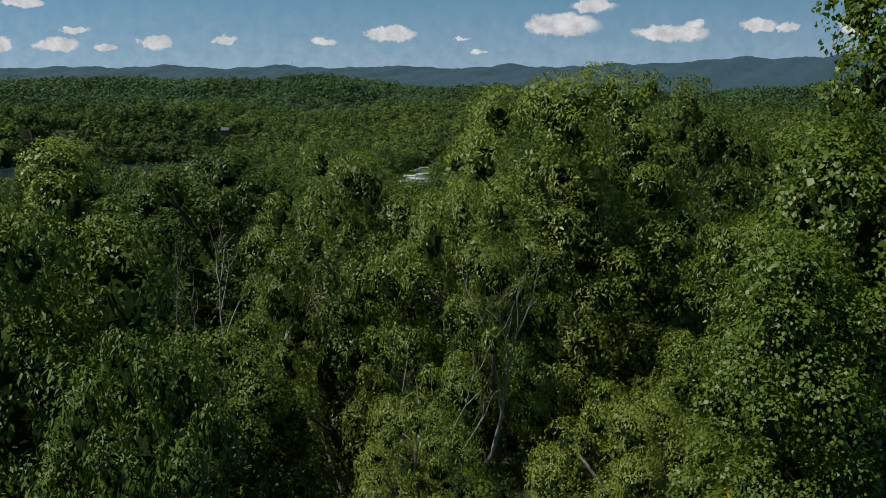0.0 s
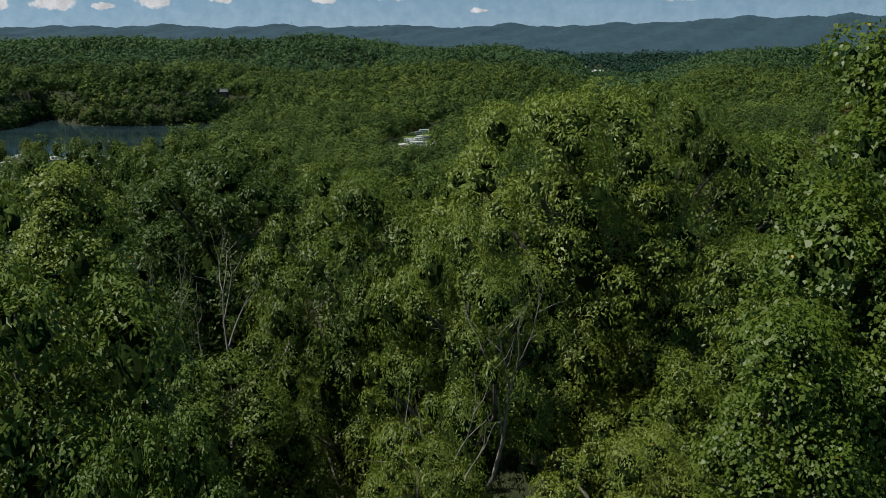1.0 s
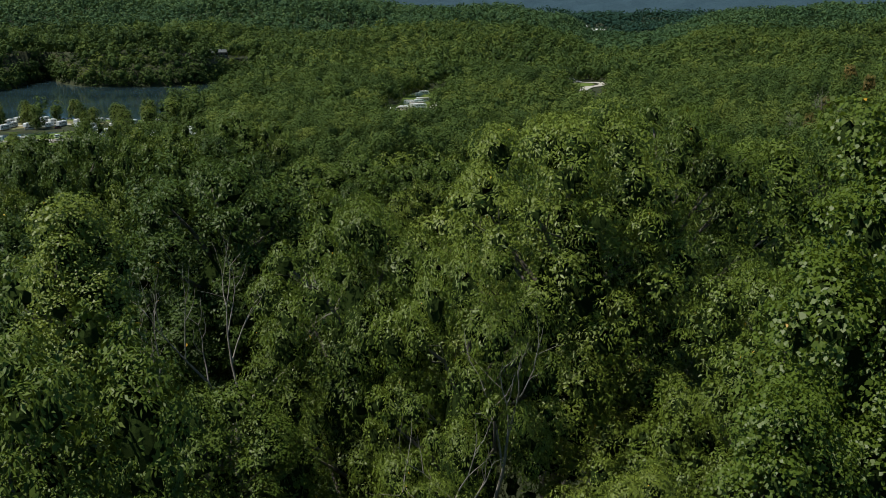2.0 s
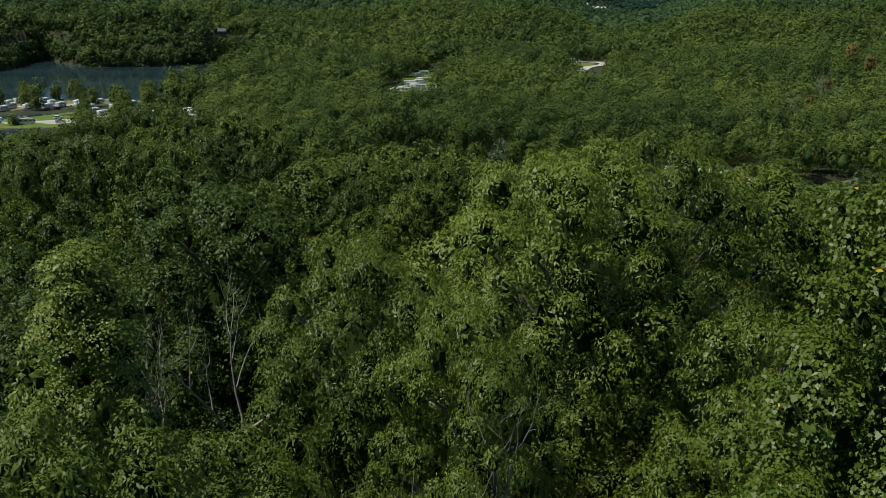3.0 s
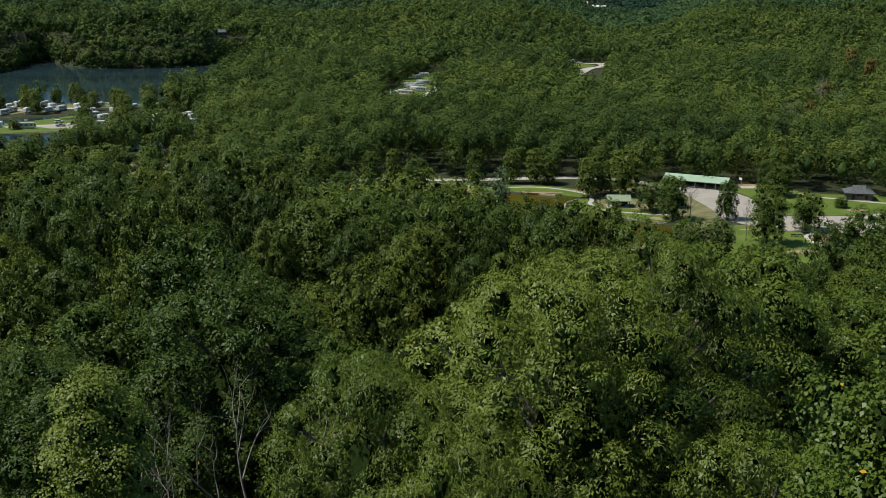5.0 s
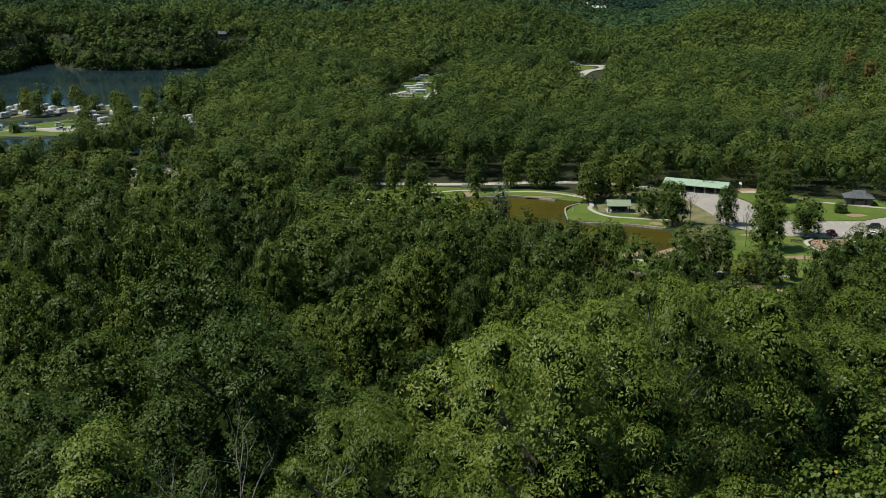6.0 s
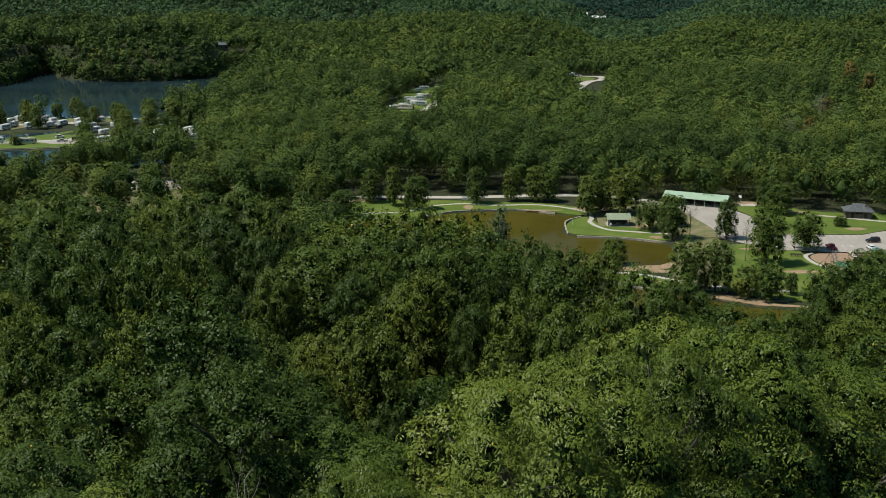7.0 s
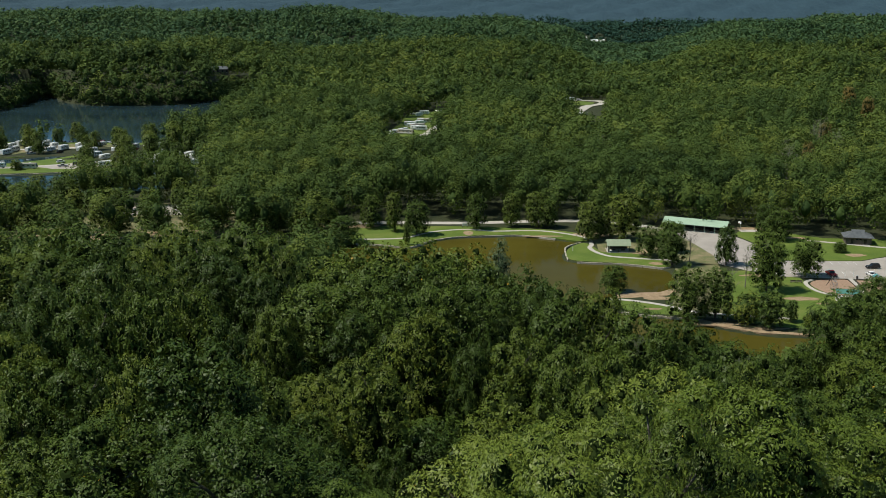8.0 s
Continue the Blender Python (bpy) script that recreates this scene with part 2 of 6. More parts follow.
def land(x, y):
    """Height of the ground at places x, y."""
    x, y = np.asarray(x, float), np.asarray(y, float)
    a = x / np.maximum(y, 60.0)
    z = np.interp(y, [-900, -300, 0, 40, 50, 75, 92, 110, 128, 142, 156, 180, 210, 240, 270], [20, 45, 56, 56, 53, 46, 43, 42.5, 37, 31, 22, 11, 4, 1, 0])
    z += np.interp(y, [0, 60, 110, 200, 260], [0, 0, 1, 1, 0]) * np.clip(-x * 0.03, -2, 3)
    z -= np.clip((a - 0.19) * 45, 0, 6) * np.interp(y, [78, 104, 130, 200], [0, 0.8, 1, 0])
    z += np.clip((a - 0.35) * 110, 0, 9) * np.interp(y, [60, 90, 112, 150], [0, 1, 1, 0])
    z += np.clip(-(a + 0.06) * 22, 0, 6.5) * np.interp(y, [80, 112, 135, 190], [0, 1, 1, 0])
    z -= np.clip((a - 0.05) * 60, 0, 2.2) * np.interp(y, [94, 112, 135, 180], [0, 1, 1, 0]) * np.clip((0.24 - a) * 20, 0, 1)
    hills = np.interp(a, [-0.6, -0.424, -0.33, -0.2, -0.1, -0.02, 0.07, 0.115, 0.14, 0.2, 0.225, 0.25, 0.3, 0.36, 0.6],
                      [42, 42, 50, 46, 47, 36, 33, 16, -12, -12, 3, 18, 30, 38, 42])
    rise = np.interp(y, [700, 900, 1150, 1450, 1750, 1850, 2300, 2800], [0, 0.06, 0.2, 0.6, 0.98, 1.0, 0.3, 0.0])
    z += hills * rise
    back = np.interp(a, [-0.6, -0.42, -0.38, -0.33, -0.22, -0.1, 0.01, 0.04, 0.12, 0.18, 0.23, 0.33, 0.42, 0.6],
                     [100, 94, 86, 97, 93, 95, 92, 97, 99, 104, 124, 138, 142, 145])
    z += back * np.interp(y, [2900, 3300, 3900, 4400, 4600, 4900], [0, 0.10, 0.5, 0.96, 1.0, 0.8])
    wave = np.sin(x * 0.013 + 1.1) * np.cos(y * 0.009 + 0.4) + 0.6 * np.sin(x * 0.031 - y * 0.017) + 0.4 * np.sin(x * 0.008 + y * 0.026 + 2.0)
    fold = np.abs(np.sin(x * 0.0105 + 0.7 * np.sin(y * 0.006) + 0.6)) - 0.55 + 0.5 * (np.abs(np.sin(y * 0.0085 + 0.9 * np.sin(x * 0.007) + 1.0)) - 0.6)
    z += fold * np.interp(y, [600, 760, 1000, 1400, 1800, 2200], [0, 4, 9, 9, 4, 0]) * np.clip((inside(LAKE_LINE, x, y) - 10) / 80, 0, 1) * np.clip((inside(CLEAR, x, y) - 5) / 50, 0, 1)
    z += wave * np.interp(y, [480, 650, 1000, 1500, 3200, 4300], [0, 1.2, 4, 5, 7, 9]) * np.clip((inside(LAKE_LINE, x, y) - 10) / 60, 0, 1) * np.clip((inside(CAMP, x, y) - 5) / 40, 0, 1)
    for mx, my, rx, ry, up in MOUNDS:
        z += up * np.exp(-((x - mx) / rx) ** 2 - ((y - my) / ry) ** 2)
    near = (np.abs(x) < 700) & (y > 230) & (y < 1100)
    if near.any():
        for line, slope in WATERS:
            d = inside(line, x[near], y[near])
            z[near] = np.where(d < 6, np.minimum(z[near], np.clip(d * slope - 0.7 + 0.7 * np.clip(d, 0, 1.5) / 1.5, -2.5, 40) + 0.0), z[near])
    return z


def axis(parts):
    """Grid lines: stretches of (start, end, step)."""
    out = []
    for a, b, s in parts:
        out += list(np.arange(a, b, s))
    return np.array(out + [parts[-1][1]])


def mesh_from(name, verts, faces, size):
    """A mesh from arrays of places and of corner numbers, `size` corners a face."""
    me = bpy.data.meshes.new(name)
    verts, faces = np.asarray(verts, np.float32), np.asarray(faces, np.int32)
    n = len(faces)
    me.vertices.add(len(verts))
    me.vertices.foreach_set("co", verts.ravel())
    me.loops.add(n * size)
    me.loops.foreach_set("vertex_index", faces.ravel())
    me.polygons.add(n)
    me.polygons.foreach_set("loop_start", np.arange(0, n * size, size, dtype=np.int32))
    me.update(calc_edges=True)
    return me


def grid_mesh(name, xs, ys, height):
    gx, gy = np.meshgrid(xs, ys)
    gz = height(gx.ravel(), gy.ravel())
    nx, ny = len(xs), len(ys)
    i = (np.arange(ny - 1)[:, None] * nx + np.arange(nx - 1)[None, :]).ravel()
    return mesh_from(name, np.stack([gx.ravel(), gy.ravel(), gz], 1), np.stack([i, i + 1, i + nx + 1, i + nx], 1), 4)


def shade_smooth(me):
    me.polygons.foreach_set("use_smooth", np.ones(len(me.polygons), bool))


XS = axis([(-2600, -700, 100), (-700, -420, 20), (-420, -180, 6), (-180, -60, 6), (-60, 170, 2.5), (170, 260, 10), (260, 800, 36), (800, 2600, 100)])
YS = axis([(-900, -60, 60), (-60, 250, 8), (250, 440, 2.5), (440, 530, 8), (530, 700, 4), (700, 1060, 9), (1060, 2400, 30), (2400, 3000, 60)])
me = grid_mesh("ground", XS, YS, land)
shade_smooth(me)
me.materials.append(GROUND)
ground = tagged(new("ground", me), "dark leaf-strewn forest floor falling to a flat valley", "ground", kind="structure")
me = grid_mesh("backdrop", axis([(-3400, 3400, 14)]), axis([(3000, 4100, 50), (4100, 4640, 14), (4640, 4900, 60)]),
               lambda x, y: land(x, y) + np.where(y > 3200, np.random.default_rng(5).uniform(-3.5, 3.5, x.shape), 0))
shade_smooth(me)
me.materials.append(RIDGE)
tagged(new("backdrop", me), "long wooded ridge along the horizon, blue haze in its colour", "ridge", kind="structure")


def flat_mesh(name, line, z):
    bm = bmesh.new()
    vs = [bm.verts.new((x, y, z)) for x, y, *_ in line]
    bm.faces.new(vs)
    bmesh.ops.triangulate(bm, faces=bm.faces[:])
    bmesh.ops.recalc_face_normals(bm, faces=bm.faces[:])
    if bm.faces[0].normal.z < 0:
        bmesh.ops.reverse_faces(bm, faces=bm.faces[:])
    me_ = bpy.data.meshes.new(name)
    bm.to_mesh(me_)
    bm.free()
    return me_


def grown(line, by):
    """An outline pushed outwards by that many metres."""
    p = np.array([q[:2] for q in line], float)
    e = np.roll(p, -1, axis=0) - np.roll(p, 1, axis=0)
    n = np.stack([e[:, 1], -e[:, 0]], 1) / np.maximum(np.hypot(*e.T), 1e-6)[:, None]
    area = np.sum(p[:, 0] * np.roll(p[:, 1], -1) - np.roll(p[:, 0], -1) * p[:, 1])
    return [tuple(q) for q in p + n * by * (1 if area > 0 else -1)]


for nm, line, mat, words in (("water_1", POND_LINE, POND, "still olive-brown pond in the park"), ("water_2", CREEK_LINE, POND, "narrow brown side pond under the trees"),
                             ("water_3", LAKE_LINE, LAKE, "dark blue-grey lake with wooded shores"), ("water_4", COVE_LINE, LAKE, "small grey cove beside the campground"),
                             ("water_5", INLET_LINE, LAKE, "narrow grey inlet in front of the campground")):
    me = flat_mesh(nm, grown(line, 1.2), WATER_LEVEL)
    me.materials.append(mat)
    tagged(new(nm, me), words, "water", kind="structure")


# ---------------------------------------------------------------- trees
def unit(v):
    return v / np.maximum(np.linalg.norm(v, axis=-1, keepdims=True), 1e-9)


def lobes_of(rng, radius, base, top, count, cone=0.0, puff=(0.27, 0.42)):
    """Centres and radii of the leafy masses of a crown that reaches from base to top."""
    mid, half = 0.5 * (base + top), 0.5 * (top - base)
    k = np.arange(count) + 0.5
    up = 1 - 1.55 * k / count
    turn = k * 2.39996 + rng.uniform(-0.5, 0.5, count)
    flat = np.sqrt(np.clip(1 - up ** 4, 0, 1))
    r = rng.uniform(*puff, count) * radius
    push = rng.uniform(0.74, 1.08, count)
    wide = radius * (1 - cone * (0.5 + 0.5 * up))
    c = np.stack([np.cos(turn) * flat * (wide - 0.6 * r) * push, np.sin(turn) * flat * (wide - 0.6 * r) * push,
                  mid + up * (half - 0.8 * r) * rng.uniform(0.86, 1.04, count)], 1)
    inner = np.stack([rng.uniform(-0.3, 0.3, 4) * radius, rng.uniform(-0.3, 0.3, 4) * radius, mid + rng.uniform(-0.3, 0.45, 4) * half], 1)
    return np.vstack([c, inner]), np.r_[r, np.full(4, 0.42 * radius)]


WAYS = []  # the outward way at each corner of the leaves made last


def leaf_cards(rng, centres, radii, leaves, length, width, droop, spray, mid_z, spread, full=False, calm=0.5, up=0.75):
    """Leaves in drooping tufts over the upper and outer sides of the lobes: four-cornered folded blades."""
    share = radii ** 2 / np.sum(radii ** 2)
    tufts = max(1, leaves // spray)
    lobe = rng.choice(len(radii), tufts, p=share)
    c, r = centres[lobe], radii[lobe]
    n = unit(0.95 * rng.normal(size=(tufts, 3)) + 0.50 * unit(c - np.array([0, 0, mid_z])) + np.array([0, 0, 0.7 * up]))
    p = c + n * (r * rng.uniform(0.80, 1.10, tufts))[:, None]
    p, n = np.repeat(p, spray, axis=0), np.repeat(n, spray, axis=0)
    count = len(p)
    out = rng.normal(size=(count, 3))
    out = unit(out - n * np.sum(out * n, axis=1, keepdims=True))
    far = rng.uniform(0.15, 1.0, (count, 1))
    p = p + out * spread * far + n * spread * (0.30 - 0.45 * far ** 2) + rng.normal(size=(count, 3)) * 0.12 * spread
    ax = unit(out + 0.25 * n + 0.30 * rng.normal(size=(count, 3)) - np.array([0, 0, droop]))
    face = unit(1.7 * calm * n + 0.35 * out + np.array([0, 0, 0.55]) + 0.36 * rng.normal(size=(count, 3)))
    side = unit(np.cross(ax, face))
    face = np.cross(side, ax)
    ll = (length * rng.uniform(0.65, 1.3, count))[:, None]
    ww = (width * rng.uniform(0.7, 1.25, count))[:, None]
    fold = face * ww * 0.2
    tip = p + ll * ax - np.array([0, 0, 0.15 * droop]) * ll
    WAYS.append(np.repeat(unit(0.7 * n + 0.8 * unit(p - np.array([0, 0, mid_z]))), 4, axis=0))
    if full:
        return np.stack([p - 0.25 * ww * side, p + 0.35 * ll * ax + 0.5 * ww * side + fold, tip + 0.15 * ww * side, p + 0.55 * ll * ax - 0.5 * ww * side + fold], 1).reshape(-1, 3)
    return np.stack([p, p + 0.45 * ll * ax + 0.5 * ww * side + fold, tip, p + 0.45 * ll * ax - 0.5 * ww * side + fold], 1).reshape(-1, 3)


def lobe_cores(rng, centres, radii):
    """Small ragged hulls inside each leafy mass, near-black to stand in for shade."""
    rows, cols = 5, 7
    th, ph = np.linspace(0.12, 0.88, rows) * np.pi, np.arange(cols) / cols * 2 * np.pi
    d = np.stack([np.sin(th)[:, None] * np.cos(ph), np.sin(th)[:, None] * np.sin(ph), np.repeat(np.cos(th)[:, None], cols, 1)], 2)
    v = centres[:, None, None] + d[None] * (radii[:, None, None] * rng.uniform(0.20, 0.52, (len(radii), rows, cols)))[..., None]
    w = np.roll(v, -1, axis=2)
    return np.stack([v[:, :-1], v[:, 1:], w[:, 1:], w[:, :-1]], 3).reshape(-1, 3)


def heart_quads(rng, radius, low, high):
    """A ragged near-black hull at the heart of a crown: blocks light, gap shade put in its colour."""
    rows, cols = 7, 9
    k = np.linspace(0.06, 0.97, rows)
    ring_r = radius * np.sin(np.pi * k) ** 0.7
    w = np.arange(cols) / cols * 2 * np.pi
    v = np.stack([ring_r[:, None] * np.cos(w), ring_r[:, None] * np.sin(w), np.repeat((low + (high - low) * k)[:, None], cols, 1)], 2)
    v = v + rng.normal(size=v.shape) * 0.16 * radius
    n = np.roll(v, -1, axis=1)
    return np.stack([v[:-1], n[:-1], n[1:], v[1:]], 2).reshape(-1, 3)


def tube(verts, faces, path, radii, sides=5):
    """A tapered limb along a few points."""
    path = [np.array(q, float) for q in path]
    start = len(verts)
    for i, (q, r) in enumerate(zip(path, radii)):
        d = unit(path[min(i + 1, len(path) - 1)] - path[max(i - 1, 0)])
        a = unit(np.cross(d, [0.31, 0.95, 0.05]))
        b = np.cross(d, a)
        for k in range(sides):
            w = 2 * math.pi * k / sides
            verts.append(q + r * (math.cos(w) * a + math.sin(w) * b))
    for i in range(len(path) - 1):
        for k in range(sides):
            k2 = (k + 1) % sides
            faces.append((start + i * sides + k, start + i * sides + k2, start + (i + 1) * sides + k2, start + (i + 1) * sides + k))


def round_normals(me_, around, weight):
    """Leaf normals that lean towards the outward way of the leafy mass that they grow on."""
    own = np.empty(len(me_.loops) * 3, np.float32)
    me_.corner_normals.foreach_get("vector", own)
    vert = np.empty(len(me_.loops), np.int32)
    me_.loops.foreach_get("vertex_index", vert)
    lean = unit((1 - weight) * own.reshape(-1, 3) + weight * around[vert])
    att = me_.attributes.new("custom_normal", "FLOAT_VECTOR", "CORNER")
    att.data.foreach_set("vector", lean.astype(np.float32).ravel())
    me_.update()


def trunk_mesh(name, rng, centres, radii, base, top, girth, limbs, sides=5):
    verts, faces = [], []
    lean = rng.uniform(-0.02, 0.02, 2)
    spine = [np.array([lean[0] * z + 0.15 * math.sin(z * 0.5), lean[1] * z + 0.12 * math.cos(z * 0.43), z]) for z in np.linspace(-0.6, base + 0.72 * (top - base), 7)]
    tube(verts, faces, spine, [girth * s for s in (1.35, 1.0, 0.86, 0.72, 0.56, 0.36, 0.14)], sides + 2)
    for i in rng.permutation(len(radii))[:limbs]:
        c = centres[i]
        z0 = min(max(c[2] - 0.45 * np.hypot(c[0], c[1]) - rng.uniform(1, 3), base * 0.75), spine[-1][2] - 0.4)
        root = np.array([np.interp(z0, [s[2] for s in spine], [s[k] for s in spine]) for k in range(3)])
        bend = 0.5 * (root + c) + rng.normal(size=3) * 0.25 + np.array([0, 0, 0.3])
        g = girth * 0.42
        tube(verts, faces, [root, bend, c, c + rng.normal(size=3) * 0.5 * radii[i]], [g, 0.7 * g, 0.35 * g, 0.1 * g], sides)
        for _ in range(2):
            tip = c + unit(rng.normal(size=3)) * radii[i] * 0.85
            tube(verts, faces, [bend, 0.5 * (bend + tip) + rng.normal(size=3) * 0.15, tip], [0.3 * g, 0.2 * g, 0.06 * g], 3)
    me_ = mesh_from(name, verts, faces, 4)
    shade_smooth(me_)
    return me_


def tree_kind(seed, height, radius, base, lobes, leaves, length, width, droop=0.35, spray=7, leaf=LEAF_HICKORY, bark=BARK, girth=0.28, limbs=14, cone=0.0, spread=0.42, full=False, puff=(0.27, 0.42), calm=0.5, up=0.75, hearts=0.5, lean=0.42):
    """The trunk and crown meshes of one tree, standing on z = 0."""
    rng = np.random.default_rng(seed)
    c, r = lobes_of(rng, radius, base, height, lobes, cone, puff)
    mid_z = base + 0.35 * (height - base)
    low, high = base + 0.16 * (height - base), height - 0.10 * (height - base)
    k = rng.uniform(0.05, 0.98, 26)
    slim = (hearts * np.sin(np.pi * np.clip(k, 0.12, 0.9)) ** 0.6 + 0.06) * radius
    w = rng.uniform(0, 2 * np.pi, 26)
    ci = np.stack([np.cos(w) * slim * 0.55, np.sin(w) * slim * 0.55, low + (high - low) * k], 1)
    WAYS.clear()
    quads = np.vstack([leaf_cards(rng, c, r, int(0.70 * leaves), length, width, droop, spray, mid_z, spread, full, calm, up),
                       leaf_cards(rng, c, 0.72 * r, int(0.16 * leaves), 1.45 * length, 1.7 * width, 0.3 * droop, spray, mid_z, 1.3 * spread, full, calm, 0.15),
                       leaf_cards(rng, ci, 0.62 * slim, int(0.14 * leaves), 1.3 * length, 1.45 * width, 0.3 * droop, spray, mid_z, spread, full, calm, 0.0)])
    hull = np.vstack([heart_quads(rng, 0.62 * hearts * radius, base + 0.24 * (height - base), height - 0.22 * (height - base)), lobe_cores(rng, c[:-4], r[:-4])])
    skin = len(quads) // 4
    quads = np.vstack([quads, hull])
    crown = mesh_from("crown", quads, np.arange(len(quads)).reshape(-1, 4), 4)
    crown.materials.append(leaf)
    crown.materials.append(CROWN_SHADE)
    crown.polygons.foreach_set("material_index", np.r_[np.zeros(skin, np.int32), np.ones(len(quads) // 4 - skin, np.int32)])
    ways = np.vstack(WAYS + [unit(hull - np.array([0, 0, mid_z]))])
    round_normals(crown, ways, lean)
    trunk = trunk_mesh("trunk", rng, c, r, base, height, girth, limbs)
    trunk.materials.append(bark)
    return dict(trunk=trunk, crown=crown, height=height, radius=radius)


def plant(kind, x, y, height, radius, turn, label, name="tree", group="", foot=None):
    """One tree of a kind at a place, with its own height and spread."""
    z = float(land(np.array([x]), np.array([y]))[0]) if foot is None else foot
    root = new(name)
    root.empty_display_size = 0.5
    s = radius / kind["radius"]
    root.matrix_world = pose(x, y, z, 0, 0, turn) @ Matrix.Diagonal((s, s, height / kind["height"], 1))
    for part_name in ("trunk", "crown"):
        ob = new(part_name, kind[part_name])
        ob.parent = root
    return tagged(root, label, "tree", group)


def top_tree(kind, x, y, top, radius, turn, label, name="tree", group=""):
    """A tree whose tip reaches the height top."""
    z = float(land(np.array([x]), np.array([y]))[0])
    return plant(kind, x, y, top - z, radius, turn, label, name, group, z)


HICKORY = [tree_kind(11 + i, 22.0, 4.6, 5.0, 90, 66000, 0.138, 0.048, 0.75, 9, spread=0.20, puff=(0.12, 0.31), calm=0.55) for i in range(3)]
HINDER = [tree_kind(21 + i, 22.0, 4.6, 6.0, 84, 30000, 0.18, 0.075, 0.65, 8, spread=0.20, limbs=10, puff=(0.12, 0.31), calm=0.55) for i in range(3)]
POPLAR = [tree_kind(31 + i, 24.0, 4.2, 4.0, 92, 50000, 0.105, 0.100, 0.45, 7, LEAF_POPLAR, cone=0.45, spread=0.20, puff=(0.11, 0.29), up=0.5, calm=0.35) for i in range(2)]
WOOD = [tree_kind(51 + i, 21.0, 4.3, 5.0, 80, 14500, 0.20, 0.12, 0.4, 6, LEAF_WOOD, limbs=6, spread=0.20, full=True, puff=(0.13, 0.33), calm=0.6, up=0.7) for i in range(5)]
OAK = [tree_kind(41 + i, 22.0, 4.6, 5.0, 88, 42000, 0.17, 0.075, 0.5, 8, LEAF_WOOD, spread=0.20, puff=(0.12, 0.31), up=0.6, calm=0.55) for i in range(2)]
BROW = [tree_kind(61 + i, 21.0, 4.3, 6.0, 66, 8000, 0.27, 0.17, 0.4, 5, LEAF_WOOD, limbs=3, spread=0.24, full=True, puff=(0.15, 0.35), calm=0.6, up=0.7) for i in range(3)]
PARK = [tree_kind(91 + i, 16.0, 4.6, -3.5, 70, 7500, 0.34, 0.23, 0.3, 4, LEAF_PARK, limbs=5, spread=0.26, full=True, puff=(0.15, 0.35), calm=0.6, up=0.4, hearts=0.55) for i in range(4)]

R = np.random.default_rng(3)
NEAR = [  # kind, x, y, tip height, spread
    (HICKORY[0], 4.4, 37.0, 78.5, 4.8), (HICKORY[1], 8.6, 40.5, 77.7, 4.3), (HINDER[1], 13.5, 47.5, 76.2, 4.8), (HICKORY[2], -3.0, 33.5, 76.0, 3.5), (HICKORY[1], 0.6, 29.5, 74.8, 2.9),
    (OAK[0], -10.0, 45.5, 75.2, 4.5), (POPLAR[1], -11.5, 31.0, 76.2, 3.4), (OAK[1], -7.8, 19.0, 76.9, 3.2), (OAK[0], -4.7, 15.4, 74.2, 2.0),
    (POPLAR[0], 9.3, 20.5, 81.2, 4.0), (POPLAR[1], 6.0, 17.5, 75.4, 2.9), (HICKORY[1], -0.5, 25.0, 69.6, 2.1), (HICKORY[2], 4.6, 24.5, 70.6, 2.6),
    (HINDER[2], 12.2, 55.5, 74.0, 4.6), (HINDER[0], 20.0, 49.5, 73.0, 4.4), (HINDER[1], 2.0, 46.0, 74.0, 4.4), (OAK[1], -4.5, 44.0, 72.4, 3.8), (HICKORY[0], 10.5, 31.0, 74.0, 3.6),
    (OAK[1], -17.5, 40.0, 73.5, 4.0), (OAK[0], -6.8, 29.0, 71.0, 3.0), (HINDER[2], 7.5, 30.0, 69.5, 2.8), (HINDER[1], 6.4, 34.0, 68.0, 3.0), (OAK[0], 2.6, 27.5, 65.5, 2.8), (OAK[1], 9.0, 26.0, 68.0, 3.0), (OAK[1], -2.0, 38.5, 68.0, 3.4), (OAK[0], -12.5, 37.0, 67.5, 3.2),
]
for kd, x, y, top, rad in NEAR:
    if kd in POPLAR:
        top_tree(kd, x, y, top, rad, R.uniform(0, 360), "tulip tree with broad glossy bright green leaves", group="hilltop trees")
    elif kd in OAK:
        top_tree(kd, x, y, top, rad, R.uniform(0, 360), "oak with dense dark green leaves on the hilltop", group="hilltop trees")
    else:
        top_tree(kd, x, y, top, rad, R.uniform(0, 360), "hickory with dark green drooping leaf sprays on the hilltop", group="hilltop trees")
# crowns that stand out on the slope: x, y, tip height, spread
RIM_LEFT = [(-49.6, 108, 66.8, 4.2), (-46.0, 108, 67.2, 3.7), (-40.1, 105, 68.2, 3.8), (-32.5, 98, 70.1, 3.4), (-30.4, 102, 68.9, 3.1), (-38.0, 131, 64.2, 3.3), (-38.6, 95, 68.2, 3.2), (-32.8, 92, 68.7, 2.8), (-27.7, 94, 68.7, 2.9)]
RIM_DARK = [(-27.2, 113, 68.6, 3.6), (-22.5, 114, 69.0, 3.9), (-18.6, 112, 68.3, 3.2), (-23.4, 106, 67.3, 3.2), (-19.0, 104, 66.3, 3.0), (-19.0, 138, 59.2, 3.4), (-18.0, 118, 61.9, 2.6)]
